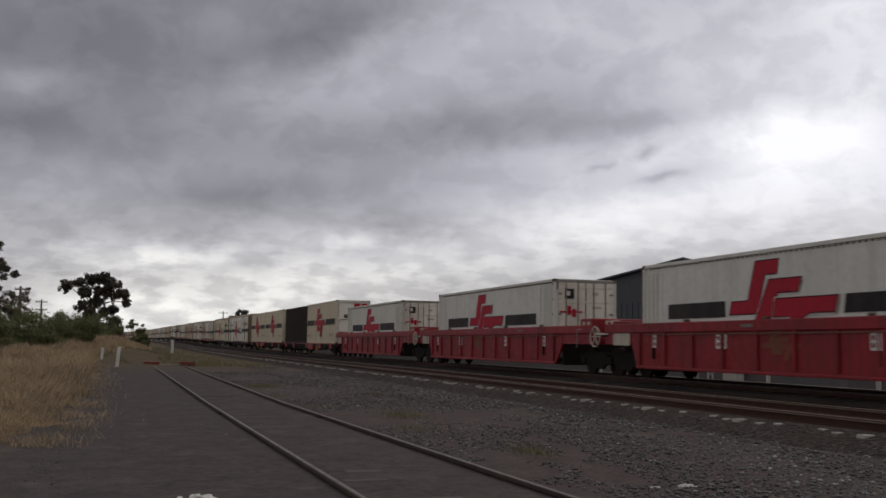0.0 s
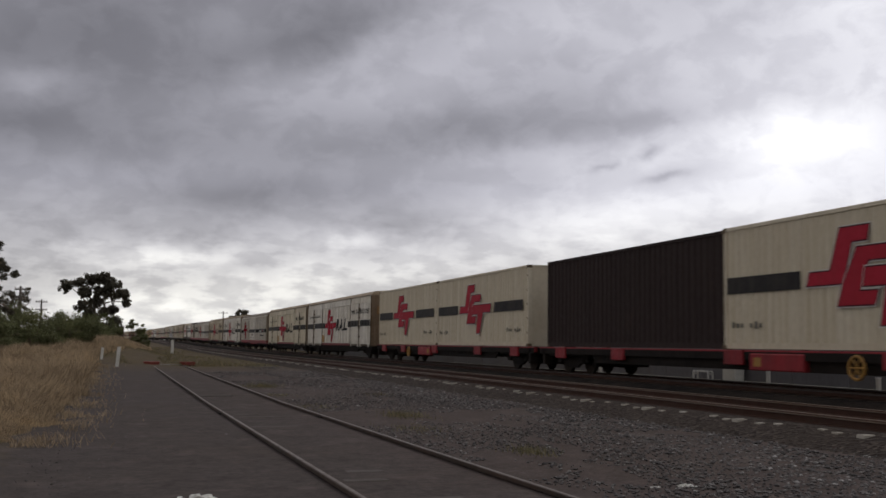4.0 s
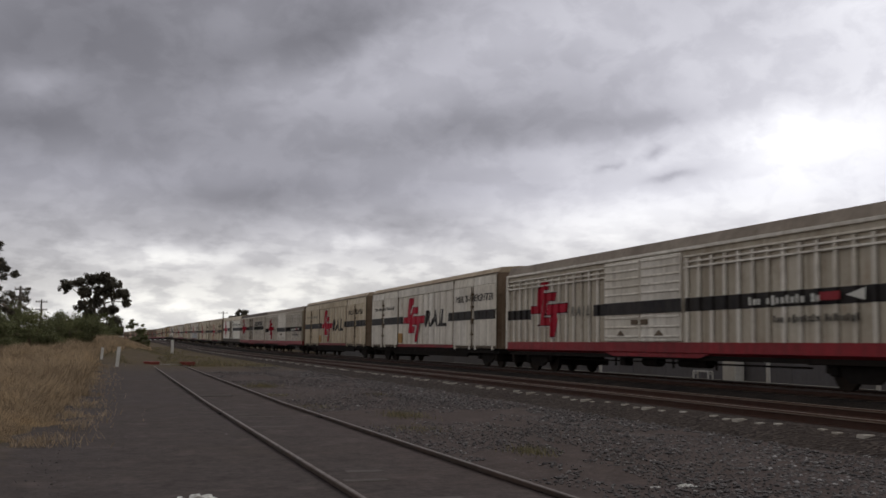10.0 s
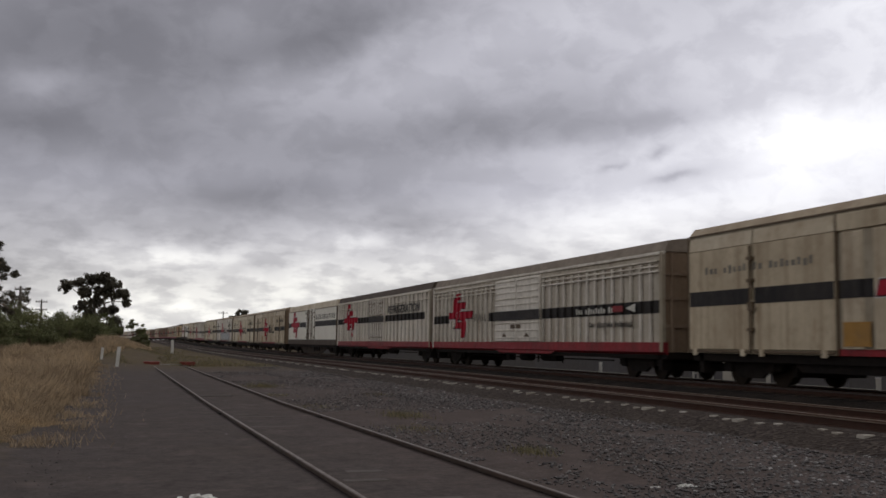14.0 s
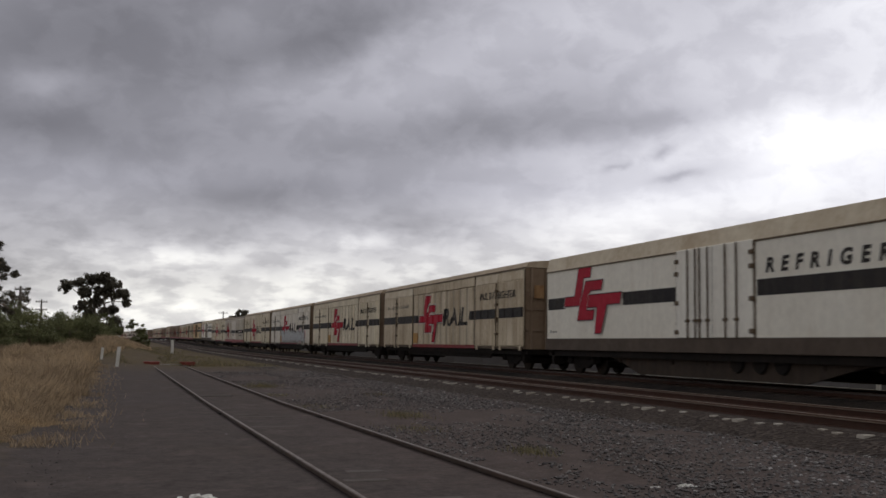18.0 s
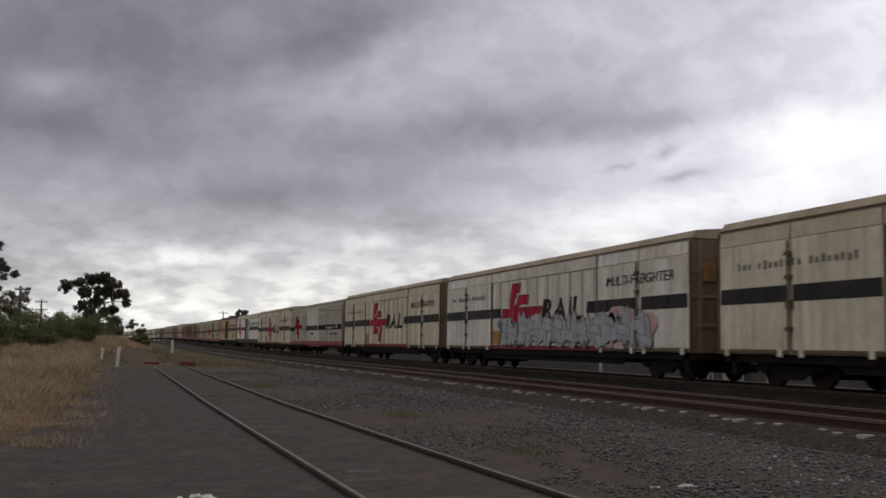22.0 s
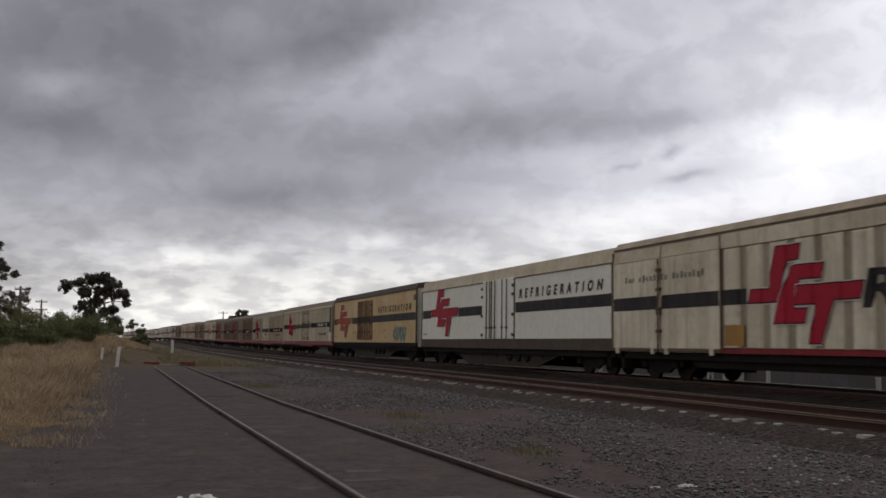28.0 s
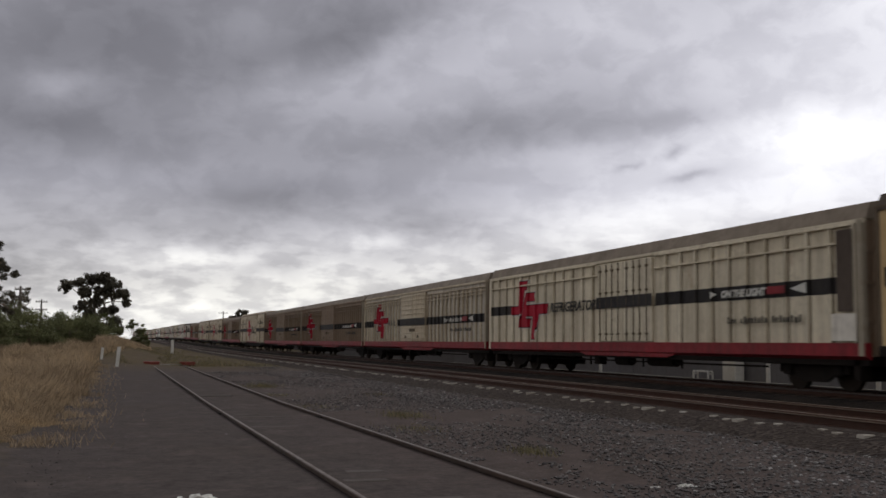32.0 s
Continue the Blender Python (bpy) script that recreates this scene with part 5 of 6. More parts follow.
def well_wagon(L, label):
    """A red well wagon unit: deep ribbed sides hung between bogies at its ends."""
    t = thing("well_wagon", label, "freight wagon", "red well wagons")
    h = 1.40
    for s in (-1, 1):
        part("side_wall", plate(bmesh.new(), [(3.3, 0.32), (L - 2.3, 0.32), (L - 2.0, 0.95), (L - 1.95, 1.62), (2.7, 1.62), (2.75, 0.95)], s * h + 0.04, 0.08), M_RED, t)
        part("end_web", boxes((s * h - 0.03, s * h + 0.03, 0.35, 2.7, 1.02, 1.62)), M_RED, t)
        part("end_web", boxes((s * h - 0.03, s * h + 0.03, L - 1.95, L - 0.35, 1.02, 1.62)), M_RED, t)
        part("top_chord", boxes((s * h - 0.09, s * h + 0.09, 0.2, L - 0.2, 1.36, 1.64), bevel=0.02), M_RED, t)
        part("bottom_chord", boxes((s * h - 0.09, s * h + 0.05, 3.3, L - 2.3, 0.30, 0.38), bevel=0.015), M_RED, t)
    me = bpy.data.meshes.new("side_post")
    bm = boxes((-0.07, 0, -0.07, 0.07, 0.42, 1.36), bevel=0.01)
    bm.to_mesh(me)
    bm.free()
    me.materials.append(M_RED)
    n = 11
    for i in range(n):
        part("side_post", me, None, t).matrix_basis = pose(-h - 0.035, 3.45 + (L - 5.95) * i / (n - 1), 0)
    for y in (2.85, L - 2.3):
        part("end_bolster", boxes((-h + 0.06, h - 0.06, y, y + 0.12, 0.28, 1.36), bevel=0.01), M_UNDER, t)
    part("well_floor", boxes((-h + 0.1, h - 0.1, 2.8, L - 2.8, 0.30, 0.40)), M_UNDER, t)
    for y in (0.0, L - 1.9):
        part("end_platform", boxes((-h + 0.05, h - 0.05, y, y + 1.9, 1.0, 1.25), bevel=0.02), M_RED, t)
        part("end_bulkhead", boxes((-h - 0.05, h + 0.05, y + (0.25 if y == 0 else 0.9), y + (1.2 if y == 0 else 1.55), 1.40, 1.86 if y == 0 else 1.74), bevel=0.03), M_RED, t, "raised red end housing")
    for y, pair in ((4.2, False), (7.9, True), (13.75, True), (17.4, False)):
        for d in ((0, 0.28) if pair else (0,)):
            p = part("tally_plate", boxes((-h - 0.062, -h - 0.046, y + d, y + d + 0.2, 0.92, 1.30), bevel=0.006), M_POST, t, "small white plate")
            part("plate_mark", boxes((-h - 0.066, -h - 0.062, y + d + 0.05, y + d + 0.15, 0.98, 1.08)), M_RED, p)
            part("plate_mark", boxes((-h - 0.066, -h - 0.062, y + d + 0.05, y + d + 0.15, 1.14, 1.24)), M_RED, p)
        part("lever", boxes((-h - 0.1, -h - 0.04, y + 0.1, y + 0.16, 0.6, 0.92)), M_UNDER, t)
    for shape in EMBLEM:
        part("faded_emblem", plate(bmesh.new(), [(12.25 - a * 1.6, 0.66 + b * 0.70) for a, b in shape], -h - 0.046, 0.006), M_FADED, t, "faded grimy livery shape")
    part("handrail", rod(bmesh.new(), (-h - 0.11, 3.0, 1.30), (-h - 0.11, L - 3.0, 1.30), 0.014, 6), M_ROD, t)
    part("pale_panel", boxes((-h - 0.05, -h - 0.035, L - 1.85, L - 0.75, 0.98, 1.36)), M_PANELGREY, t, "grimy pale panel")
    part("pale_panel", boxes((-h - 0.1, -h - 0.09, L * 0.3, L * 0.3 + 0.5, 1.46, 1.54)), M_GREYMARK, t)
    part("pale_panel", boxes((-h - 0.1, -h - 0.09, L * 0.6, L * 0.6 + 0.5, 1.46, 1.54)), M_GREYMARK, t)
    bm = bmesh.new()
    for i in range(16):
        a, b = 2 * math.pi * i / 16, 2 * math.pi * (i + 1) / 16
        rod(bm, (-h - 0.14, -0.12 + 0.36 * math.cos(a), 1.25 + 0.32 * math.sin(a)), (-h - 0.14, -0.12 + 0.36 * math.cos(b), 1.25 + 0.32 * math.sin(b)), 0.025, 6)
    for i in range(3):
        a = math.pi * i / 3
        rod(bm, (-h - 0.14, -0.12 - 0.34 * math.cos(a), 1.25 - 0.3 * math.sin(a)), (-h - 0.14, -0.12 + 0.34 * math.cos(a), 1.25 + 0.3 * math.sin(a)), 0.02, 6)
    rod(bm, (-h - 0.14, -0.12, 1.25), (-h + 0.1, 0.3, 1.25), 0.03, 6)
    part("handbrake_wheel", bm, M_PANELGREY, t, "pale spoked handbrake wheel")
    part("grab_rail", rod(rod(bmesh.new(), (-h - 0.1, 1.35, 0.9), (-h - 0.1, 1.35, 1.5), 0.018, 6), (-h - 0.1, 1.35, 1.5), (-h - 0.1, 1.0, 1.5), 0.018, 6), M_STEEL, t)
    for y in (0.45, 0.8, L - 0.75, L - 0.4):
        part("corner_bracket", boxes((-h - 0.06, -h + 0.2, y, y + 0.2, 1.64, 1.76), bevel=0.02), M_PANELGREY, t, "pale container lock")
    for i in range(4):
        part("deck_lug", boxes((-h - 0.08, -h + 0.06, 4.6 + i * 3.7, 4.75 + i * 3.7, 1.64, 1.71), bevel=0.015), M_ROD, t)
    for yc in (0.75, L - 0.75):
        bogie(t, yc)
    part("brake_pipe", rod(bmesh.new(), (-1.0, 2.4, 0.5), (-1.0, L - 2.4, 0.26), 0.03, 6), M_UNDER, t)
    return t


LENGTH = {"long_grey_container": 14.2, "cream_container": 11.9, "dark_container": 11.8, "container_flat_wagon": 24.9, "well_wagon": 20.9}
CONSIST = []                         # (thing, distance of its front end along the train)


def place(t, q):
    CONSIST.append((t, q))
    return t


def again(t, q, label=""):
    c = copy_thing(t, pose(0, 0, 0))
    if label:
        c["label"] = label
    return place(c, q)


# leading red well wagons with long grey containers
well = place(well_wagon(20.9, "red articulated well wagon with ribbed sides"), 31.1)
again(well, 9.7)
again(well, 52.5)
long_box = place(long_container(), 35.0)
again(long_box, 14.1)
again(long_box, 56.2)
# flat wagons with cream containers
place(flat_wagon("red container flat wagon with dark bogies", True), 73.6)
place(flat_wagon("red container flat wagon with dark bogies"), 99.0)


def cream_container(label):
    t = container("cream_container", label, 11.9, 0.905, 4.06, 1.25, M_BOXCREAM, rib_step=0.28)
    x, L = -1.255, 11.9
    emblem(t, x, L - 3.45, 4.4, 1.42, 2.2)
    stripe(t, x, L - 0.2, L - 3.25, 2.32, 2.74, 0.008)
    stripe(t, x, L - 8.05, L - 11.4, 2.32, 2.74, 0.008, None, 0.08)
    bars(t, x, L - 0.4, 1.4, 1.45, 0.16, 7, M_GREYMARK)
    bars(t, x, L - 9.6, 1.6, 1.5, 0.16, 7, M_GREYMARK)
    return t


cream = place(cream_container("cream ribbed container with red livery shape on a flat wagon"), 99.9)
again(cream, 111.9)
reefer = again(cream, 74.4, "cream ribbed refrigerated container with a white machinery end")
part("machinery_end", boxes((-1.08, 1.12, -0.12, 0.0, 1.0, 3.95), bevel=0.03), M_SMOOTH, reefer, "white refrigeration unit")
part("fan_panel", boxes((0.02, 0.50, -0.16, -0.12, 2.98, 3.82), bevel=0.02), M_LOGO, reefer, "red panel")
part("fan_panel", boxes((0.56, 1.06, -0.16, -0.12, 2.98, 3.82), bevel=0.02), M_LOGO, reefer, "red panel")
lower_red = bmesh.new()
curve = [(0.04, 2.62), (1.06, 2.62), (1.06, 2.02), (0.86, 2.16), (0.58, 2.28), (0.30, 2.34), (0.04, 2.36)]
near, off = ([lower_red.verts.new((px_, py_, pz_)) for px_, pz_ in curve] for py_ in (-0.135, -0.12))
lower_red.faces.new(near)
for k in range(7):
    lower_red.faces.new((near[k], off[k], off[(k + 1) % 7], near[(k + 1) % 7]))
bmesh.ops.recalc_face_normals(lower_red, faces=lower_red.faces)
part("curved_panel", lower_red, M_LOGO, reefer, "curved red panel")
part("vent", boxes((-0.72, -0.38, -0.16, -0.12, 2.78, 3.02), bevel=0.02), M_ROD, reefer)
part("control_box", boxes((-0.15, 0.2, -0.17, -0.12, 1.75, 2.1), bevel=0.02), M_PANELGREY, reefer)
part("hatch", boxes((0.35, 1.0, -0.15, -0.12, 1.15, 1.7), bevel=0.02), M_SMOOTH, reefer)
part("end_beam", boxes((-1.25, 1.25, -0.2, -0.1, 2.66, 2.74), bevel=0.01), M_POST, reefer, "white cross beam")
part("end_beam", boxes((-1.25, 1.25, -0.2, -0.1, 3.9, 3.98), bevel=0.01), M_POST, reefer, "white cross beam")
for x_post in (-1.22, 0.52):
    part("end_post", boxes((x_post - 0.03, x_post + 0.03, -0.2, -0.13, 1.0 if x_post < 0 else 2.74, 3.9)), M_POST, reefer, "white end post")
dark_box = place(container("dark_container", "dark brown ribbed steel container on a flat wagon", 11.8, 0.905, 4.02, 1.25, M_DARKBOX), 86.2)

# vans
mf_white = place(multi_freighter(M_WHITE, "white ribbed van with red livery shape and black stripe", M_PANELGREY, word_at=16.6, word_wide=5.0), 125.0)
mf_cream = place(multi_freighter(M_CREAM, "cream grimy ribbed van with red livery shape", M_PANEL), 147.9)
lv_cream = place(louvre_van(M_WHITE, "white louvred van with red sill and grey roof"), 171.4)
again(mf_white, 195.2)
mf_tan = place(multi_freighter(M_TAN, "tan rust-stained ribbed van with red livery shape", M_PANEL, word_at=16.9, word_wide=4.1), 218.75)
again(lv_cream, 242.1, "off-white louvred van with red sill and stained doors")
lv_wide = place(louvre_van(M_WHITE, "white panelled van with barred doors, dark roof and red sill", "", True, M_DARKROOF, high_word="REFRIGERATION", slogan=False), 265.3)
rf_white = place(refrigerator_van(M_SMOOTH, "white smooth refrigerated van with cream roof", M_COVE, M_DARKROOF), 288.7)
again(mf_tan, 312.3)
again(mf_cream, 335.3)
place(multi_freighter(M_WHITE, "white ribbed van with silver spray graffiti along its side", M_PANELGREY, graffiti=True), 358.7)
again(mf_cream, 381.8)
again(lv_cream, 404.5)
again(mf_cream, 427.3)
again(rf_white, 449.35)
place(refrigerator_van(M_OCHRE, "yellowed refrigerated van with rust spots and teal graffiti", M_DARKROOF, M_UNDER, True, 3.88), 472.0)
lv_word = place(louvre_van(M_CREAM, "cream panelled van with barred doors, stripe and red sill", "REFRIGERATOR", True, M_ROOF), 493.95)
place(louvre_van(M_TAN, "tan grimy louvred van with dull red sill"), 517.3)
lv_brown = place(louvre_van(M_BROWN, "brown grimy louvred van with faded livery", roof=M_ROOF), 540.5)
far_row = (lv_brown, mf_tan, lv_brown, mf_tan, mf_tan, lv_brown, lv_wide, mf_white, mf_cream, mf_white, lv_cream, mf_cream, rf_white, mf_cream, lv_cream, mf_white, mf_cream, lv_cream)
for i, model in enumerate(far_row):
    again(model, 563.6 + 23.1 * i)

# ---- lineside growth, posts and buildings ----


def leaf_cloud(rnd, clumps, per, leaf, squash=0.7):
    """Vertices and faces of small leaves gathered in clumps of (centre, radius)."""
    vs, fs = [], []
    for c, r in clumps:
        for _ in range(per):
            d = Vector((rnd.gauss(0, 1), rnd.gauss(0, 1), rnd.gauss(0, 1))).normalized() * r * rnd.uniform(0.35, 1.0)
            p = Vector(c) + Vector((d.x, d.y, d.z * squash))
            a = Vector((rnd.gauss(0, 1), rnd.gauss(0, 1), rnd.gauss(0, 0.7))).normalized()
            b = a.cross(Vector((rnd.gauss(0, 1), rnd.gauss(0, 1), rnd.gauss(0, 1)))).normalized()
            s = leaf * rnd.uniform(0.6, 1.4)
            i = len(vs)
            vs += [p - a * s, p + b * s * 0.35, p + a * s, p - b * s * 0.35]
            fs.append((i, i + 1, i + 2, i + 3))
    return vs, fs


def mesh_part(name, vs, fs, mat, parent, label=""):
    me = bpy.data.meshes.new(name)
    me.from_pydata([tuple(v) for v in vs], [], fs)
    me.materials.append(mat)
    return part(name, me, None, parent, label)


def limb(bm, a, b, ra, rb, n=7):
    a, b = Vector(a), Vector(b)
    m = Matrix.Translation((a + b) / 2) @ (b - a).to_track_quat("Z", "Y").to_matrix().to_4x4()
    bmesh.ops.create_cone(bm, cap_ends=True, segments=n, radius1=ra, radius2=rb, depth=(b - a).length, matrix=m)


def old_gum(x, y, label, boughs, per, leaf, group):
    """An open gum: boughs from (fork height, tip x, tip z, spread), each with twigs that hang with leaf tufts, and gaps between."""
    rnd = random.Random(51)
    t = thing("gum_tree", label, "tree", group)
    t.matrix_world = pose(x, y, ground_height(x, y) - 0.1)
    bm = bmesh.new()
    stem = [Vector((0, 0, 0)), Vector((0.25, 0, 1.6)), Vector((0.1, 0.2, 3.2)), Vector((0.5, 0, 4.9))]
    for k in range(3):
        limb(bm, stem[k], stem[k + 1], 0.26 - 0.05 * k, 0.21 - 0.05 * k, 10)
    part("trunk", bm, M_BARK, t)
    bm = bmesh.new()
    tufts = []
    for fork, tx, tz, r in boughs:
        k = min(2, int(fork / 1.6))
        base = stem[k].lerp(stem[k + 1], fork / 1.6 - k)
        tip = Vector((tx, rnd.uniform(-1.4, 1.4), tz))
        mid = base.lerp(tip, 0.55) + Vector((rnd.uniform(-0.2, 0.2), rnd.uniform(-0.3, 0.3), 0.25))
        limb(bm, base, mid, 0.085, 0.055)
        limb(bm, mid, tip, 0.055, 0.02)
        for _ in range(int(12 + 40 * r)):
            d = Vector((rnd.gauss(0, 0.55), rnd.gauss(0, 0.7), rnd.gauss(0, 0.42))) * r
            c = tip + d
            limb(bm, mid.lerp(tip, rnd.uniform(0.6, 1.0)), c, 0.016, 0.007, 5)
            tufts.append((c, rnd.uniform(0.16, 0.34)))
            tufts.append((c + Vector((rnd.uniform(-0.08, 0.08), 0, -rnd.uniform(0.15, 0.35))), rnd.uniform(0.10, 0.2)))
    part("limbs", bm, M_BARK, t)
    vs, fs = leaf_cloud(rnd, tufts, per, leaf, 0.95)
    mesh_part("crown", vs, fs, M_GUM, t, "sparse dark crown with hanging tufts")
    return t


def gum_tree(x, y, height, spread, seed, label, lean=0.0, clumps=46, per=95, leaf=0.16, low=0.42, group=""):
    """A gum tree: forked tapering limbs and an uneven crown of hanging leaf clumps."""
    rnd = random.Random(seed)
    t = thing("gum_tree", label, "tree", group)
    t.matrix_world = pose(x, y, ground_height(x, y) - 0.1)
    bm = bmesh.new()
    fork = Vector((lean * 0.4, 0, height * 0.34))
    limb(bm, (0, 0, 0), fork, height * 0.032, height * 0.024, 10)
    part("trunk", bm, M_BARK, t)
    bm = bmesh.new()
    centres = []
    n = 14
    for i in range(n):
        a = 2.4 * i + rnd.uniform(-0.3, 0.3)
        reach = spread * (0.30 + 0.62 * (i + 0.5) / n)
        z = height * (0.90 - (0.86 - low) * ((i + 0.5) / n) ** 1.5) + rnd.uniform(-0.05, 0.05) * height
        tip = Vector((lean + math.cos(a) * reach, math.sin(a) * reach, z))
        mid = fork.lerp(tip, 0.5) + Vector((rnd.uniform(-.3, .3), rnd.uniform(-.3, .3), height * 0.07))
        limb(bm, fork, mid, height * 0.014, height * 0.009)
        limb(bm, mid, tip, height * 0.009, height * 0.004)
        for _ in range(max(1, clumps // n)):
            off = Vector((rnd.gauss(0, 1), rnd.gauss(0, 1), rnd.gauss(0, 0.8))) * spread * 0.17
            c = mid.lerp(tip, rnd.uniform(0.3, 1.08)) + off
            c.z = max(height * low, min(height * 0.95, c.z))
            centres.append((c, spread * rnd.uniform(0.10, 0.21)))
            limb(bm, mid.lerp(tip, 0.7), c, height * 0.004, height * 0.0015, 5)
    part("limbs", bm, M_BARK, t)
    vs, fs = leaf_cloud(rnd, centres, per, leaf, 0.8)
    mesh_part("crown", vs, fs, M_GUM, t, "sparse dark green crown")
    return t


BOUGHS = (
    (3.0, -2.75, 5.75, 0.50), (3.4, -1.55, 6.2, 0.50), (4.2, -0.3, 6.45, 0.62), (4.6, 0.95, 6.6, 0.62), (4.4, 1.75, 6.0, 0.60), (3.6, -0.9, 5.1, 0.62),
    (4.0, 0.9, 5.1, 0.70), (3.2, 0.1, 4.1, 0.62), (2.6, -1.25, 3.75, 0.50), (3.8, 2.4, 4.95, 0.50), (3.9, 3.15, 4.95, 0.36), (3.6, 3.35, 4.0, 0.30),
    (2.6, 2.1, 3.3, 0.42), (1.8, 2.35, 2.0, 0.42), (1.5, 2.8, 1.1, 0.30), (1.2, 1.5, 1.4, 0.50), (2.2, 1.2, 3.0, 0.42), (1.8, -0.3, 2.7, 0.75), (1.0, -0.2, 1.2, 0.9),
)
old_gum(-2.45, 118, "tall gum tree with an open dark crown behind shrubs", BOUGHS, 30, 0.135, "gum trees beside the yard")
gum_tree(-8.55, 76, 7.4, 1.9, 8, "gum tree with drooping dark foliage", 0.1, 56, 85, 0.13, 0.30, "gum trees beside the yard")
gum_tree(-13.2, 150, 6.9, 3.2, 12, "thin-crowned gum tree beside a power pole", 0.0, 42, 60, 0.17, 0.34, "gum trees beside the yard")
gum_tree(33.6, 300, 8.5, 4.0, 21, "distant dark tree behind the train", 0.0, 70, 80, 0.3, 0.4)


def shrub(x, y, w, h, seed, label):
    rnd = random.Random(seed)
    t = thing("shrub", label, "shrub", "shrubs behind the dry grass")
    t.matrix_world = pose(x, y, ground_height(x, y) - 0.05)
    bm = bmesh.new()
    cl = []
    for i in range(26):
        a = rnd.uniform(0, 6.28)
        r = w * math.sqrt(rnd.random())
        z = h * rnd.uniform(0.12, 0.86) * (1 - 0.35 * (r / w) ** 2)
        c = Vector((math.cos(a) * r, math.sin(a) * r * 0.8, z))
        cl.append((c, w * rnd.uniform(0.18, 0.34)))
        limb(bm, (c.x * 0.15, c.y * 0.15, 0), c, 0.03, 0.01, 5)
    part("stems", bm, M_BARK, t)
    vs, fs = leaf_cloud(rnd, cl, 420, 0.065, 0.85)
    mesh_part("foliage", vs, fs, M_SHRUB, t)
    return t


for i, (x, y, w, h) in enumerate(((-7.6, 66, 2.0, 2.9), (-5.0, 70, 2.1, 3.2), (-2.9, 76, 2.0, 2.6), (-6.6, 78, 2.4, 3.0), (-9.2, 74, 2.2, 3.1), (-4.1, 84, 2.3, 2.7), (-2.4, 98, 2.0, 2.1), (-3.8, 104, 2.2, 2.4), (-8.2, 88, 2.6, 3.0), (-1.0, 110, 1.7, 2.0), (-1.9, 117, 1.5, 4.4), (2.7, 158, 1.25, 4.9), (3.4, 156, 1.3, 2.6))):
    shrub(x, y, w, h, 40 + i, "dense dark green shrub behind tall dry grass")


def utility_pole(x, y, h, label, arms=2, half=1.25):
    t = thing("utility_pole", label, "power pole", "power poles")
    t.matrix_world = pose(x, y, 0, 0, 0, -20)
    bm = bmesh.new()
    limb(bm, (0, 0, 0), (0, 0, h), 0.2, 0.13, 10)
    part("pole", bm, M_POLE, t)
    for k in range(arms):
        z = h - 0.5 - 1.3 * k
        part("crossarm", boxes((-half, half, -0.07, 0.07, z, z + 0.14), bevel=0.01), M_POLE, t)
        for xx in (-0.88 * half, -0.4 * half, 0.4 * half, 0.88 * half):
            part("insulator", lathe(bmesh.new(), (xx, 0, z + 0.14), ((0, 0.05), (0.12, 0.07), (0.2, 0.04)), "Z", 8), M_STEEL, t)
    return t


pole_a = utility_pole(-11.6, 140, 7.9, "timber power pole with two crossarms", 2, 0.75)
pole_b = utility_pole(-12.0, 185, 7.9, "distant timber power pole with crossarms", 2, 1.0)
pole_c = utility_pole(27.6, 290, 9.6, "distant timber pole behind the train", 1)


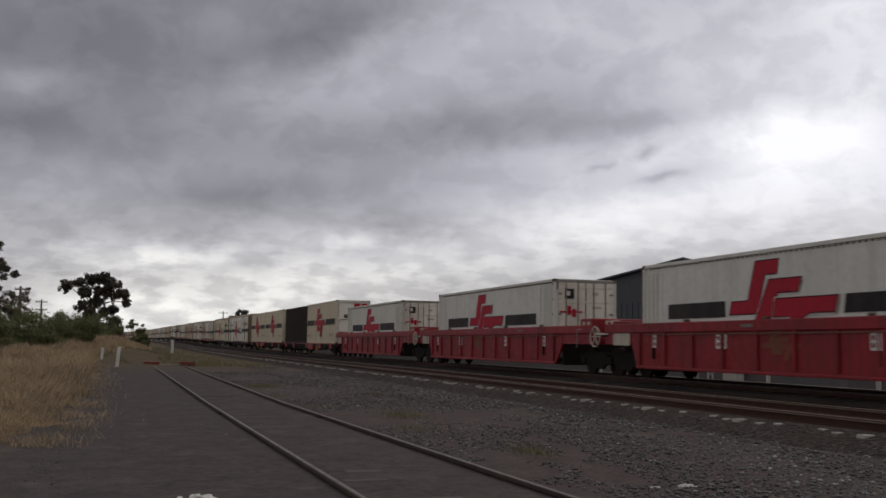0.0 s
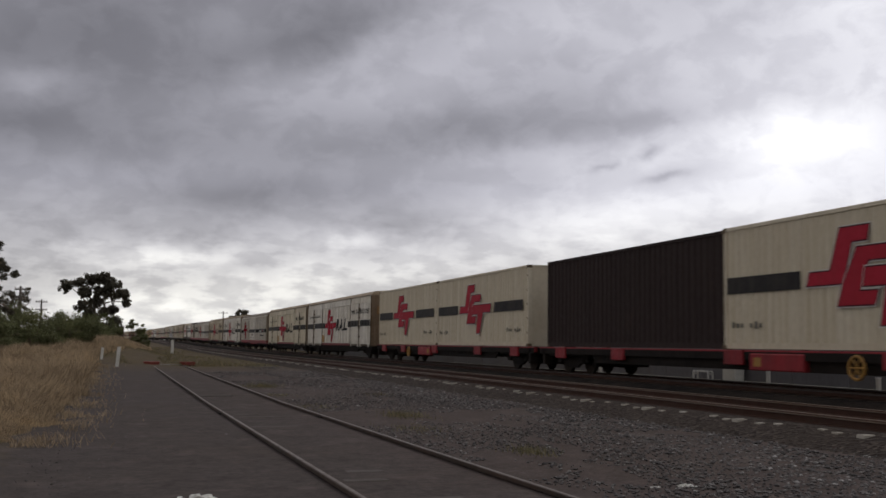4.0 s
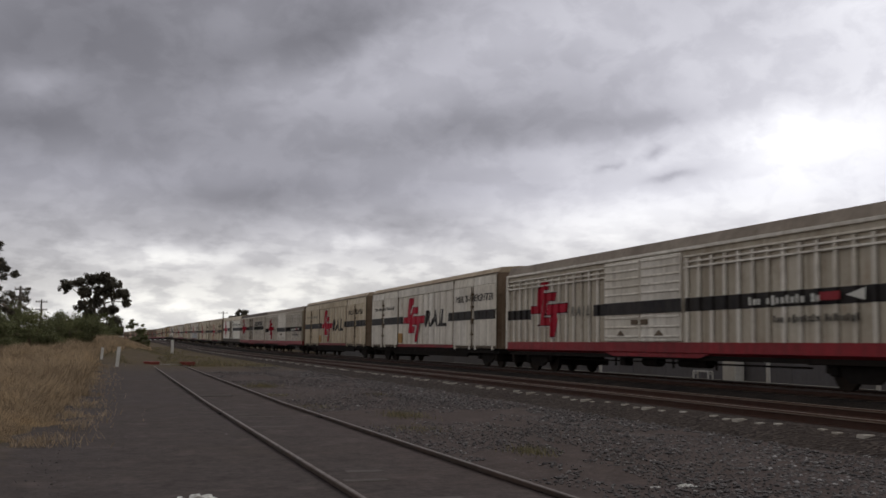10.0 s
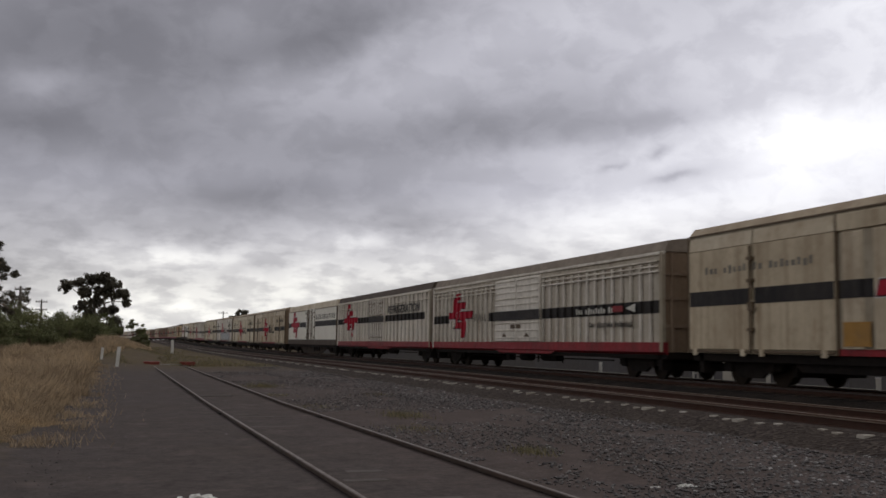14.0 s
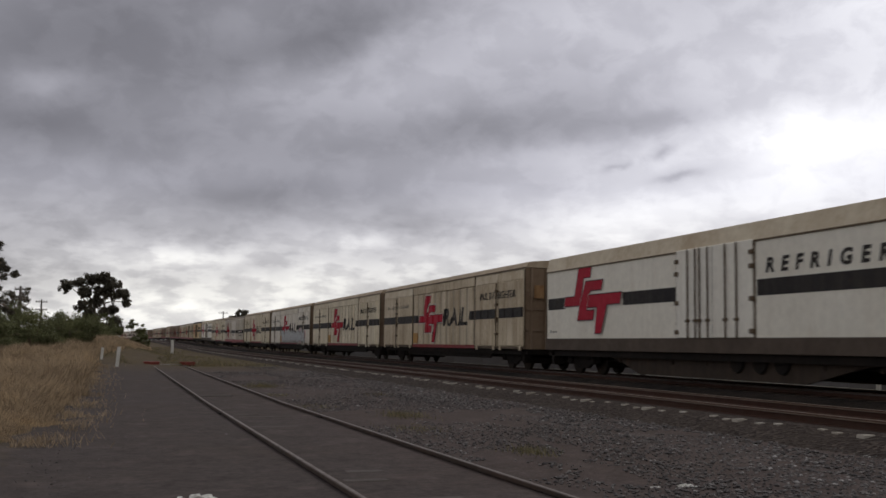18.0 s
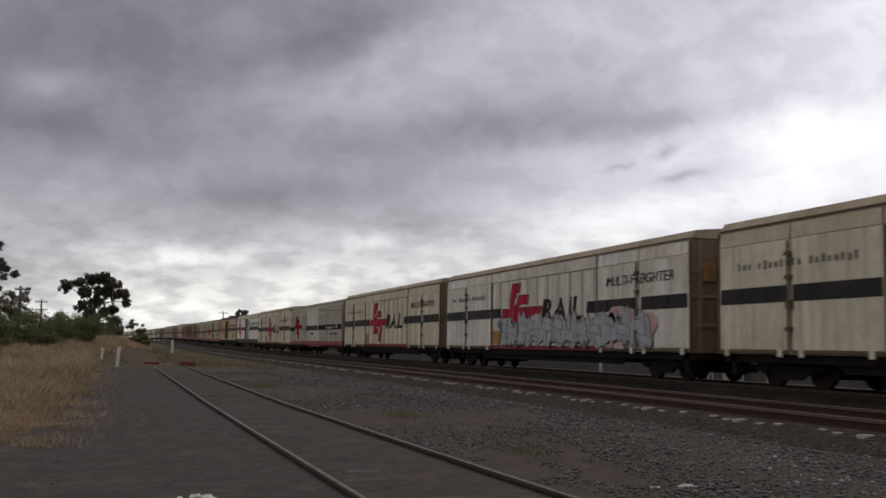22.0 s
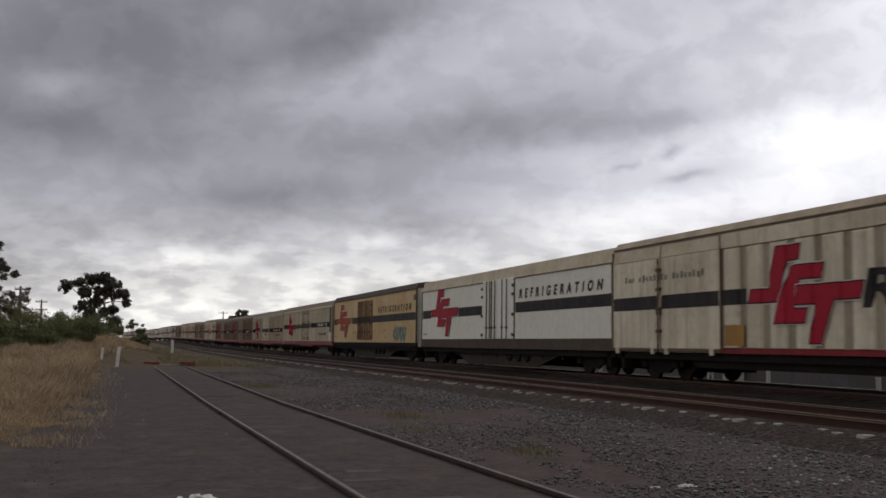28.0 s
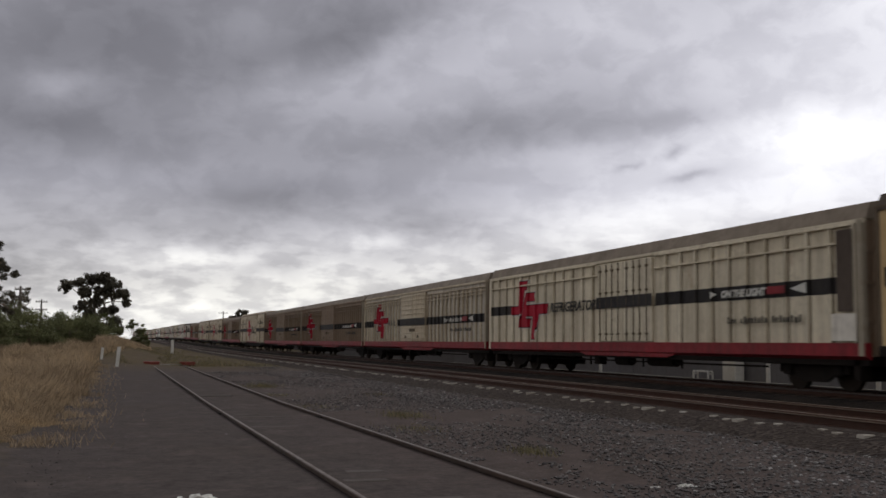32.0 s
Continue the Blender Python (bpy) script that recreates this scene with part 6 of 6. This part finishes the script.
def grass_field():
    """Tussocks of dry grass: bent blades that spread from many small clumps."""
    rnd = random.Random(77)
    vs, fs = [], []
    for _ in range(5600):
        y = 14.3 + 123 * rnd.random() ** 1.6
        edge = -0.92 - 0.30 * noise.noise(Vector((y * 0.22, 3, 0))) - 0.30 * noise.noise(Vector((y * 0.9, 7, 0))) - 0.45 * max(0.0, (18 - y) / 5)
        if y > 62:
            edge += min(4.2, (y - 62) / 9)
        lo = -0.135 * y - 0.4
        if lo > edge:
            continue
        x = edge - (edge - lo) * rnd.random() ** 1.15
        if noise.noise(Vector((x * 0.8, y * 0.45, 9))) < -0.30:
            continue
        inside = min(1, (edge - x) / 0.8 + 0.3)
        tall = (0.10 + 0.58 * min(1, max(0, (y - 13.8) / 11))) * (0.7 if y > 85 else 1) * inside * (0.8 + 0.5 * noise.noise(Vector((x * 0.9, y * 0.5, 1))))
        radius = rnd.uniform(0.10, 0.26) * (1 + y / 60)
        for _ in range(26):
            a, r = rnd.uniform(0, 6.28), radius * math.sqrt(rnd.random())
            bx, by = x + math.cos(a) * r * 0.6, y + math.sin(a) * r * 0.6
            h = tall * rnd.uniform(0.5, 1.15)
            z = ground_height(bx, by)
            lean = rnd.uniform(0.15, 0.75) * h
            lx, ly = math.cos(a) * lean + rnd.gauss(0, 0.12) * h, math.sin(a) * lean + rnd.gauss(0, 0.12) * h
            wd = (0.0035 + 0.008 * min(1, y / 50)) * rnd.uniform(0.7, 1.3)
            b = rnd.uniform(0, 6.28)
            cx, cy = math.cos(b) * wd, math.sin(b) * wd
            i = len(vs)
            vs += [(bx - cx, by - cy, z - 0.02), (bx + cx, by + cy, z - 0.02), (bx + lx * 0.35 + cx * 0.8, by + ly * 0.35 + cy * 0.8, z + h * 0.62), (bx + lx * 0.35 - cx * 0.8, by + ly * 0.35 - cy * 0.8, z + h * 0.62), (bx + lx, by + ly, z + h * 0.92)]
            fs += [(i, i + 1, i + 2, i + 3), (i + 3, i + 2, i + 4)]
    for _ in range(9000):                                     # short sparse growth creeping onto the road
        y = 13.6 + 40 * rnd.random() ** 1.4
        x = -1.0 + 0.42 * abs(rnd.gauss(0, 1)) + 0.25 * noise.noise(Vector((y * 0.5, 5, 0))) - 0.45 * max(0.0, (18 - y) / 5)
        if noise.noise(Vector((x * 1.4, y * 0.6, 21))) < -0.05:
            continue
        z, h, a = ground_height(x, y), rnd.uniform(0.03, 0.16), rnd.uniform(0, 6.28)
        cx, cy = math.cos(a) * 0.005, math.sin(a) * 0.005
        lx, ly = rnd.gauss(0, 0.6) * h, rnd.gauss(0, 0.6) * h
        i = len(vs)
        vs += [(x - cx, y - cy, z - 0.01), (x + cx, y + cy, z - 0.01), (x + lx, y + ly, z + h)]
        fs.append((i, i + 1, i + 2))
    ob = mesh_part("dry_grass", vs, fs, M_STRAW, None)
    return tagged(ob, "tall dry golden grass along the gravel road", "grass", kind="stuff")


grass_field()


def weed_field():
    """Low dull green and straw growth past the end of the siding and in the gravel."""
    rnd = random.Random(5)
    vs, fs = [], []

    def blade(x, y, h, wd):
        z = ground_height(x, y)
        a = rnd.uniform(0, 6.28)
        lx, ly = rnd.gauss(0, 0.4) * h, rnd.gauss(0, 0.4) * h
        cx, cy = math.cos(a) * wd, math.sin(a) * wd
        i = len(vs)
        vs.extend([(x - cx, y - cy, z - 0.01), (x + cx, y + cy, z - 0.01), (x + lx, y + ly, z + h)])
        fs.append((i, i + 1, i + 2))

    for _ in range(15000):
        y = 56 + 120 * rnd.random() ** 1.4
        x = rnd.uniform(0.2 if y < 62 else -2.0, 8.4)
        if noise.noise(Vector((x * 0.35, y * 0.1, 4))) < -0.15:
            continue
        blade(x, y, rnd.uniform(0.06, 0.24) * (0.5 if x > 6.5 else 1), 0.014)
    for cx, cy, r, n, h in ((4.15, 31.0, 0.55, 420, 0.16), (5.0, 18.3, 0.42, 330, 0.12), (4.9, 12.0, 0.28, 240, 0.10), (4.4, 15.6, 0.5, 200, 0.08), (4.0, 21.5, 0.6, 200, 0.06), (3.9, 26, 0.4, 150, 0.07), (6.3, 26.0, 0.5, 150, 0.06)):
        for _ in range(n):
            blade(cx + rnd.gauss(0, r * 0.45), cy + rnd.gauss(0, r * 0.9), h * rnd.uniform(0.4, 1.1), 0.006)
    ob = mesh_part("weeds", vs, fs, M_WEED, None)
    return tagged(ob, "low dull green weeds growing in gravel", "weeds", kind="stuff")


weed_field()


def stones():
    """Loose stones on the gravel and along the ballast's foot."""
    rnd = random.Random(9)
    ico = [Vector(p).normalized() for p in ((0, 0, 1), (.9, 0, .3), (.28, .85, .3), (-.73, .52, .3), (-.73, -.52, .3), (.28, -.85, .3), (0, 0, -1))]
    tri = [(0, 1, 2), (0, 2, 3), (0, 3, 4), (0, 4, 5), (0, 5, 1), (6, 2, 1), (6, 3, 2), (6, 4, 3), (6, 5, 4), (6, 1, 5)]
    vs, fs = [], []

    def stone(x, y, z, s):
        i = len(vs)
        sc = (s * rnd.uniform(0.7, 1.3), s * rnd.uniform(0.7, 1.3), s * rnd.uniform(0.5, 0.9))
        a = rnd.uniform(0, 6.28)
        ca, sa = math.cos(a), math.sin(a)
        for p in ico:
            q = [p[k] * sc[k] * rnd.uniform(0.8, 1.2) for k in range(3)]
            vs.append((x + q[0] * ca - q[1] * sa, y + q[0] * sa + q[1] * ca, z + q[2] + s * 0.25))
        fs.extend(tuple(i + k for k in f) for f in tri)

    for _ in range(30000):                                    # between the siding and the near line
        y = 7 + 40 * rnd.random() ** 1.6
        x = rnd.uniform(3.7, 8.6)
        if noise.noise(Vector((x * 0.5, y * 0.25, 2))) + 0.7 * noise.noise(Vector((x * 1.7, y * 0.9, 8))) < -0.42 + 0.38 * (1 - (x - 3.7) / 4.9):
            continue
        stone(x, y, ground_height(x, y), rnd.uniform(0.006, 0.019) * (1.2 if x > 7 else 1) * (1 + 1.1 * rnd.random() ** 4))
    for _ in range(15000):                                    # old ballast thrown out beside the near line
        y = 8 + 52 * rnd.random() ** 1.4
        x = NEAR_X - 2.75 + 0.62 * rnd.gauss(0, 1) + 0.35 * noise.noise(Vector((y * 0.3, 1, 6)))
        if x > NEAR_X - 1.55 or noise.noise(Vector((x * 0.9, y * 0.4, 12))) < -0.2:
            continue
        k = min(1.0, max(0.0, (NEAR_X - 1.32 - x) / 0.62))
        stone(x, y, near_bz - 0.02 - (near_bz - 0.05) * k, rnd.uniform(0.010, 0.026))
    for _ in range(700):                                      # verge of the road
        y = 8 + 20 * rnd.random() ** 1.3
        stone(rnd.uniform(-1.4, 1.6) if rnd.random() < 0.2 else rnd.uniform(-1.5, -0.4), y, -0.004, rnd.uniform(0.005, 0.014))
    ob = mesh_part("loose_stones", vs, fs, M_STONES, None)
    return tagged(ob, "loose grey ballast stones on gravel", "stones", kind="stuff")


stones()


def rubble(x, y, size, label, seed):
    rnd = random.Random(seed)
    t = thing("pale_rubble", label, "rubble", "pale rubble on the ground")
    t.matrix_world = pose(x, y, ground_height(x, y))
    for i in range(40):
        bm = bmesh.new()
        bmesh.ops.create_icosphere(bm, subdivisions=2, radius=1.0)
        s = size * rnd.uniform(0.07, 0.19)
        r = rnd.uniform(-0.95, 0.95)
        c = Vector((r * size, rnd.uniform(-0.4, 0.4) * size, s * 0.25 + rnd.uniform(0, 0.24) * size * (1 - r * r)))
        for v in bm.verts:
            v.co = Vector((v.co.x * s, v.co.y * s * 0.8, v.co.z * s * 0.55)) * (1 + 0.6 * noise.noise(v.co * 2.6 + Vector((i, seed, 0)))) + c
        part("lump", bm, M_POST, t)
    return t


rubble(0.67, 8.9, 0.19, "pile of pale broken stone on packed gravel", 1)
rubble(5.15, 8.8, 0.09, "pale crumpled scrap lying on gravel", 2)
rubble(4.85, 8.85, 0.05, "small pale scrap lying on gravel", 3)

# ---- buildings and yard behind the line ----


def gable_shed():
    t = thing("gabled_warehouse", "large dark blue-grey steel warehouse with a gabled front", "warehouse", "sheds behind the railway")
    bm = bmesh.new()
    x0, x1 = 40.0, 60.0
    prof = [(57.8, 0), (110.0, 0), (110.0, 5.4), (68.0, 7.9), (57.8, 5.5)]
    a = [bm.verts.new((x0, y, z)) for y, z in prof]
    b = [bm.verts.new((x1, y, z * 0.5)) for y, z in prof]
    for i in range(5):
        bm.faces.new((a[i], a[(i + 1) % 5], b[(i + 1) % 5], b[i]))
    bm.faces.new(a)
    bm.faces.new(b[::-1])
    bmesh.ops.recalc_face_normals(bm, faces=bm.faces)
    part("wall", bm, M_DARKSHED, t)
    for (ya, za), (yb, zb) in (((110.4, 5.38), (68.0, 7.9)), ((68.0, 7.9), (57.6, 5.45))):
        bm = bmesh.new()
        v = [bm.verts.new(p) for p in ((x0 - 0.4, ya, za), (x1, ya, za * 0.5), (x1, yb, zb * 0.5), (x0 - 0.4, yb, zb), (x0 - 0.4, ya, za + 0.14), (x1, ya, za * 0.5 + 0.14), (x1, yb, zb * 0.5 + 0.14), (x0 - 0.4, yb, zb + 0.14))]
        for f in ((3, 2, 1, 0), (4, 5, 6, 7), (0, 1, 5, 4), (1, 2, 6, 5), (2, 3, 7, 6), (3, 0, 4, 7)):
            bm.faces.new([v[i] for i in f])
        bmesh.ops.recalc_face_normals(bm, faces=bm.faces)
        part("roof", bm, M_DARKSHED, t)
    for y in (62, 84, 97):
        part("roller_door", boxes((x0 - 0.06, x0 - 0.004, y, y + 4.0, 0.0, 3.6)), M_FENCE, t)
    me = bpy.data.meshes.new("wall_sheet")
    bm = boxes((x0 - 0.045, x0 - 0.004, 0, 0.5, 0.0, 5.0))
    bm.to_mesh(me)
    bm.free()
    me.materials.append(M_DARKSHED)
    for k in range(53):
        part("wall_sheet", me, None, t).matrix_basis = pose(0, 58.0 + k * 0.98, 0)
    return t


gable_shed()


def low_shed():
    t = thing("low_shed", "long low grey steel shed with a pale roof", "shed", "sheds behind the railway")
    x0, x1, y0, y1 = 37.0, 52.0, 22.0, 57.0
    part("wall", boxes((x0, x1, y0, y1, 0, 4.5)), M_SHED, t)
    part("roof", sweep([(x0 - 0.5, 4.45), (x0 - 0.5, 4.65), (x0 + 9, 6.6), (x1 + 0.5, 4.65), (x1 + 0.5, 4.45), (x0 + 9, 6.4)], y0 - 0.5, y1 + 0.5), M_SHEDROOF, t)
    part("gutter", boxes((x0 - 0.62, x0 - 0.5, y0 - 0.5, y1 + 0.5, 4.4, 4.56)), M_SHEDROOF, t)
    for y in (26.5, 36.5, 46.5):
        part("roller_door", boxes((x0 - 0.05, x0 - 0.004, y, y + 3.6, 0.0, 3.4)), M_FENCE, t)
    for y in (31.2, 41.5):
        part("door_panel", boxes((x0 - 0.06, x0 - 0.004, y, y + 1.3, 0.0, 2.1)), M_SHEDROOF, t, "pale panel")
    return t


low_shed()
mast = thing("roof_flue", "tall dark flue pipe beside the shed", "flue")
mast.matrix_world = pose(33.0, 39.6, 0)
part("pipe", rod(bmesh.new(), (0, 0, 0), (0, 0, 5.6), 0.11, 10), M_UNDER, mast)
part("cap", lathe(bmesh.new(), (0, 0, 5.6), ((0, 0.12), (0.1, 0.2), (0.3, 0.18), (0.36, 0.08)), "Z", 10), M_UNDER, mast)


vent = thing("vent_pipe", "thin dark vent pipe standing on the shed roof", "flue")
vent.matrix_world = pose(38.3, 56.0, 4.75)
part("pipe", rod(bmesh.new(), (0, 0, 0), (0, 0, 1.35), 0.06, 8), M_UNDER, vent)
part("cap", lathe(bmesh.new(), (0, 0, 1.35), ((0, 0.07), (0.06, 0.1), (0.14, 0.06)), "Z", 8), M_UNDER, vent)


def white_frame(y0, y1, h):
    t = thing("steel_frame", "low white steel frame standing beyond the line", "frame")
    for x in (22.35, 22.55):
        for y in (y0, y1):
            part("leg", boxes((x - 0.03, x + 0.03, y - 0.03, y + 0.03, 0.0, h)), M_POST, t)
        part("top_bar", boxes((x - 0.03, x + 0.03, y0, y1, h, h + 0.06)), M_POST, t)
    for y in (y0, y1):
        part("cross_bar", boxes((22.35, 22.55, y - 0.03, y + 0.03, h - 0.1, h - 0.04)), M_POST, t)
    return t


white_frame(36.5, 37.6, 0.40)
cabinet = thing("lineside_cabinet", "pale grey steel cabinet beyond the line", "cabinet")
part("body", boxes((22.45, 22.85, 34.75, 35.65, 0.0, 1.15), bevel=0.02), M_GREYBOX, cabinet)
part("door", boxes((22.43, 22.45, 34.81, 35.59, 0.08, 1.08)), M_GREYBOX, cabinet)
part("roof", boxes((22.4, 22.86, 34.7, 35.7, 1.15, 1.2)), M_GREYBOX, cabinet)


def sheet_fence():
    t = thing("boundary_fence", "grey sheet steel fence behind the railway", "fence")
    me = bpy.data.meshes.new("fence_sheet")
    bm = boxes((-0.02, 0.02, 0, 2.96, 0.0, 1.75))
    bm.to_mesh(me)
    bm.free()
    me.materials.append(M_FENCE)
    for k in range(60):
        part("fence_sheet", me, None, t).matrix_basis = pose(23.0, 14 + k * 3.0, -0.1)
    part("plinth", boxes((22.86, 22.97, 14, 194, -0.1, 0.115), bevel=0.01), M_SLEEPER, t, "pale concrete plinth")
    part("fence_rail", boxes((22.95, 22.98, 14, 194, 1.5, 1.58)), M_FENCE, t)
    return t


sheet_fence()
for y, tall in ((26.4, 0.5), (32.0, 0.85), (45.4, 0.6)):
    p = thing("line_post", "white post beside the far side of the line", "post", "white posts beyond the line")
    p.matrix_world = pose(22.0, y, 0)
    part("post_body", boxes((-0.06, 0.06, -0.06, 0.06, -0.1, tall), bevel=0.01), M_POST, p)
    part("cap", boxes((-0.07, 0.07, -0.07, 0.07, tall, tall + 0.03)), M_POST, p)


def sleepers():
    near = sleeper_mesh(1.37)
    for k in range(290):
        part("sleeper", near, None, near_track).matrix_basis = pose(NEAR_X + 0.07 * math.sin(k * 7.3), 6 + k * 0.47 + 0.07 * math.sin(k * 2.3), near_bz + 0.013 * math.sin(k * 3.1) + line_rise(6 + k * 0.47), 0, 0, 4.0 * math.sin(k * 5.7))
    bm = bmesh.new()
    for k in range(420):
        y = -6 + k * 0.66
        r = line_rise(y)
        box(bm, LINE_X - 1.25, LINE_X + 1.25, y - 0.12, y + 0.12, line_bz - 0.1 + r, line_bz + 0.052 + r)
    o = part("sleeper_row", bm, M_TIMBER, line_track)
    o["kind"] = "stuff"


sleepers()


def motions():
    """The whole train rolls past; the clouds drift."""
    for t, q in CONSIST:
        walk(t, [(s, on_line(q - travel(s), LENGTH.get(t.name.split(".")[0], 22.5))) for s in TIMES])
    walk(backdrop, [(0, pose(0, 0, 0)), (16, pose(0, 0, 0, 0, 0, -0.75)), (32, pose(0, 0, 0, 0, 0, -1.5))])


motions()
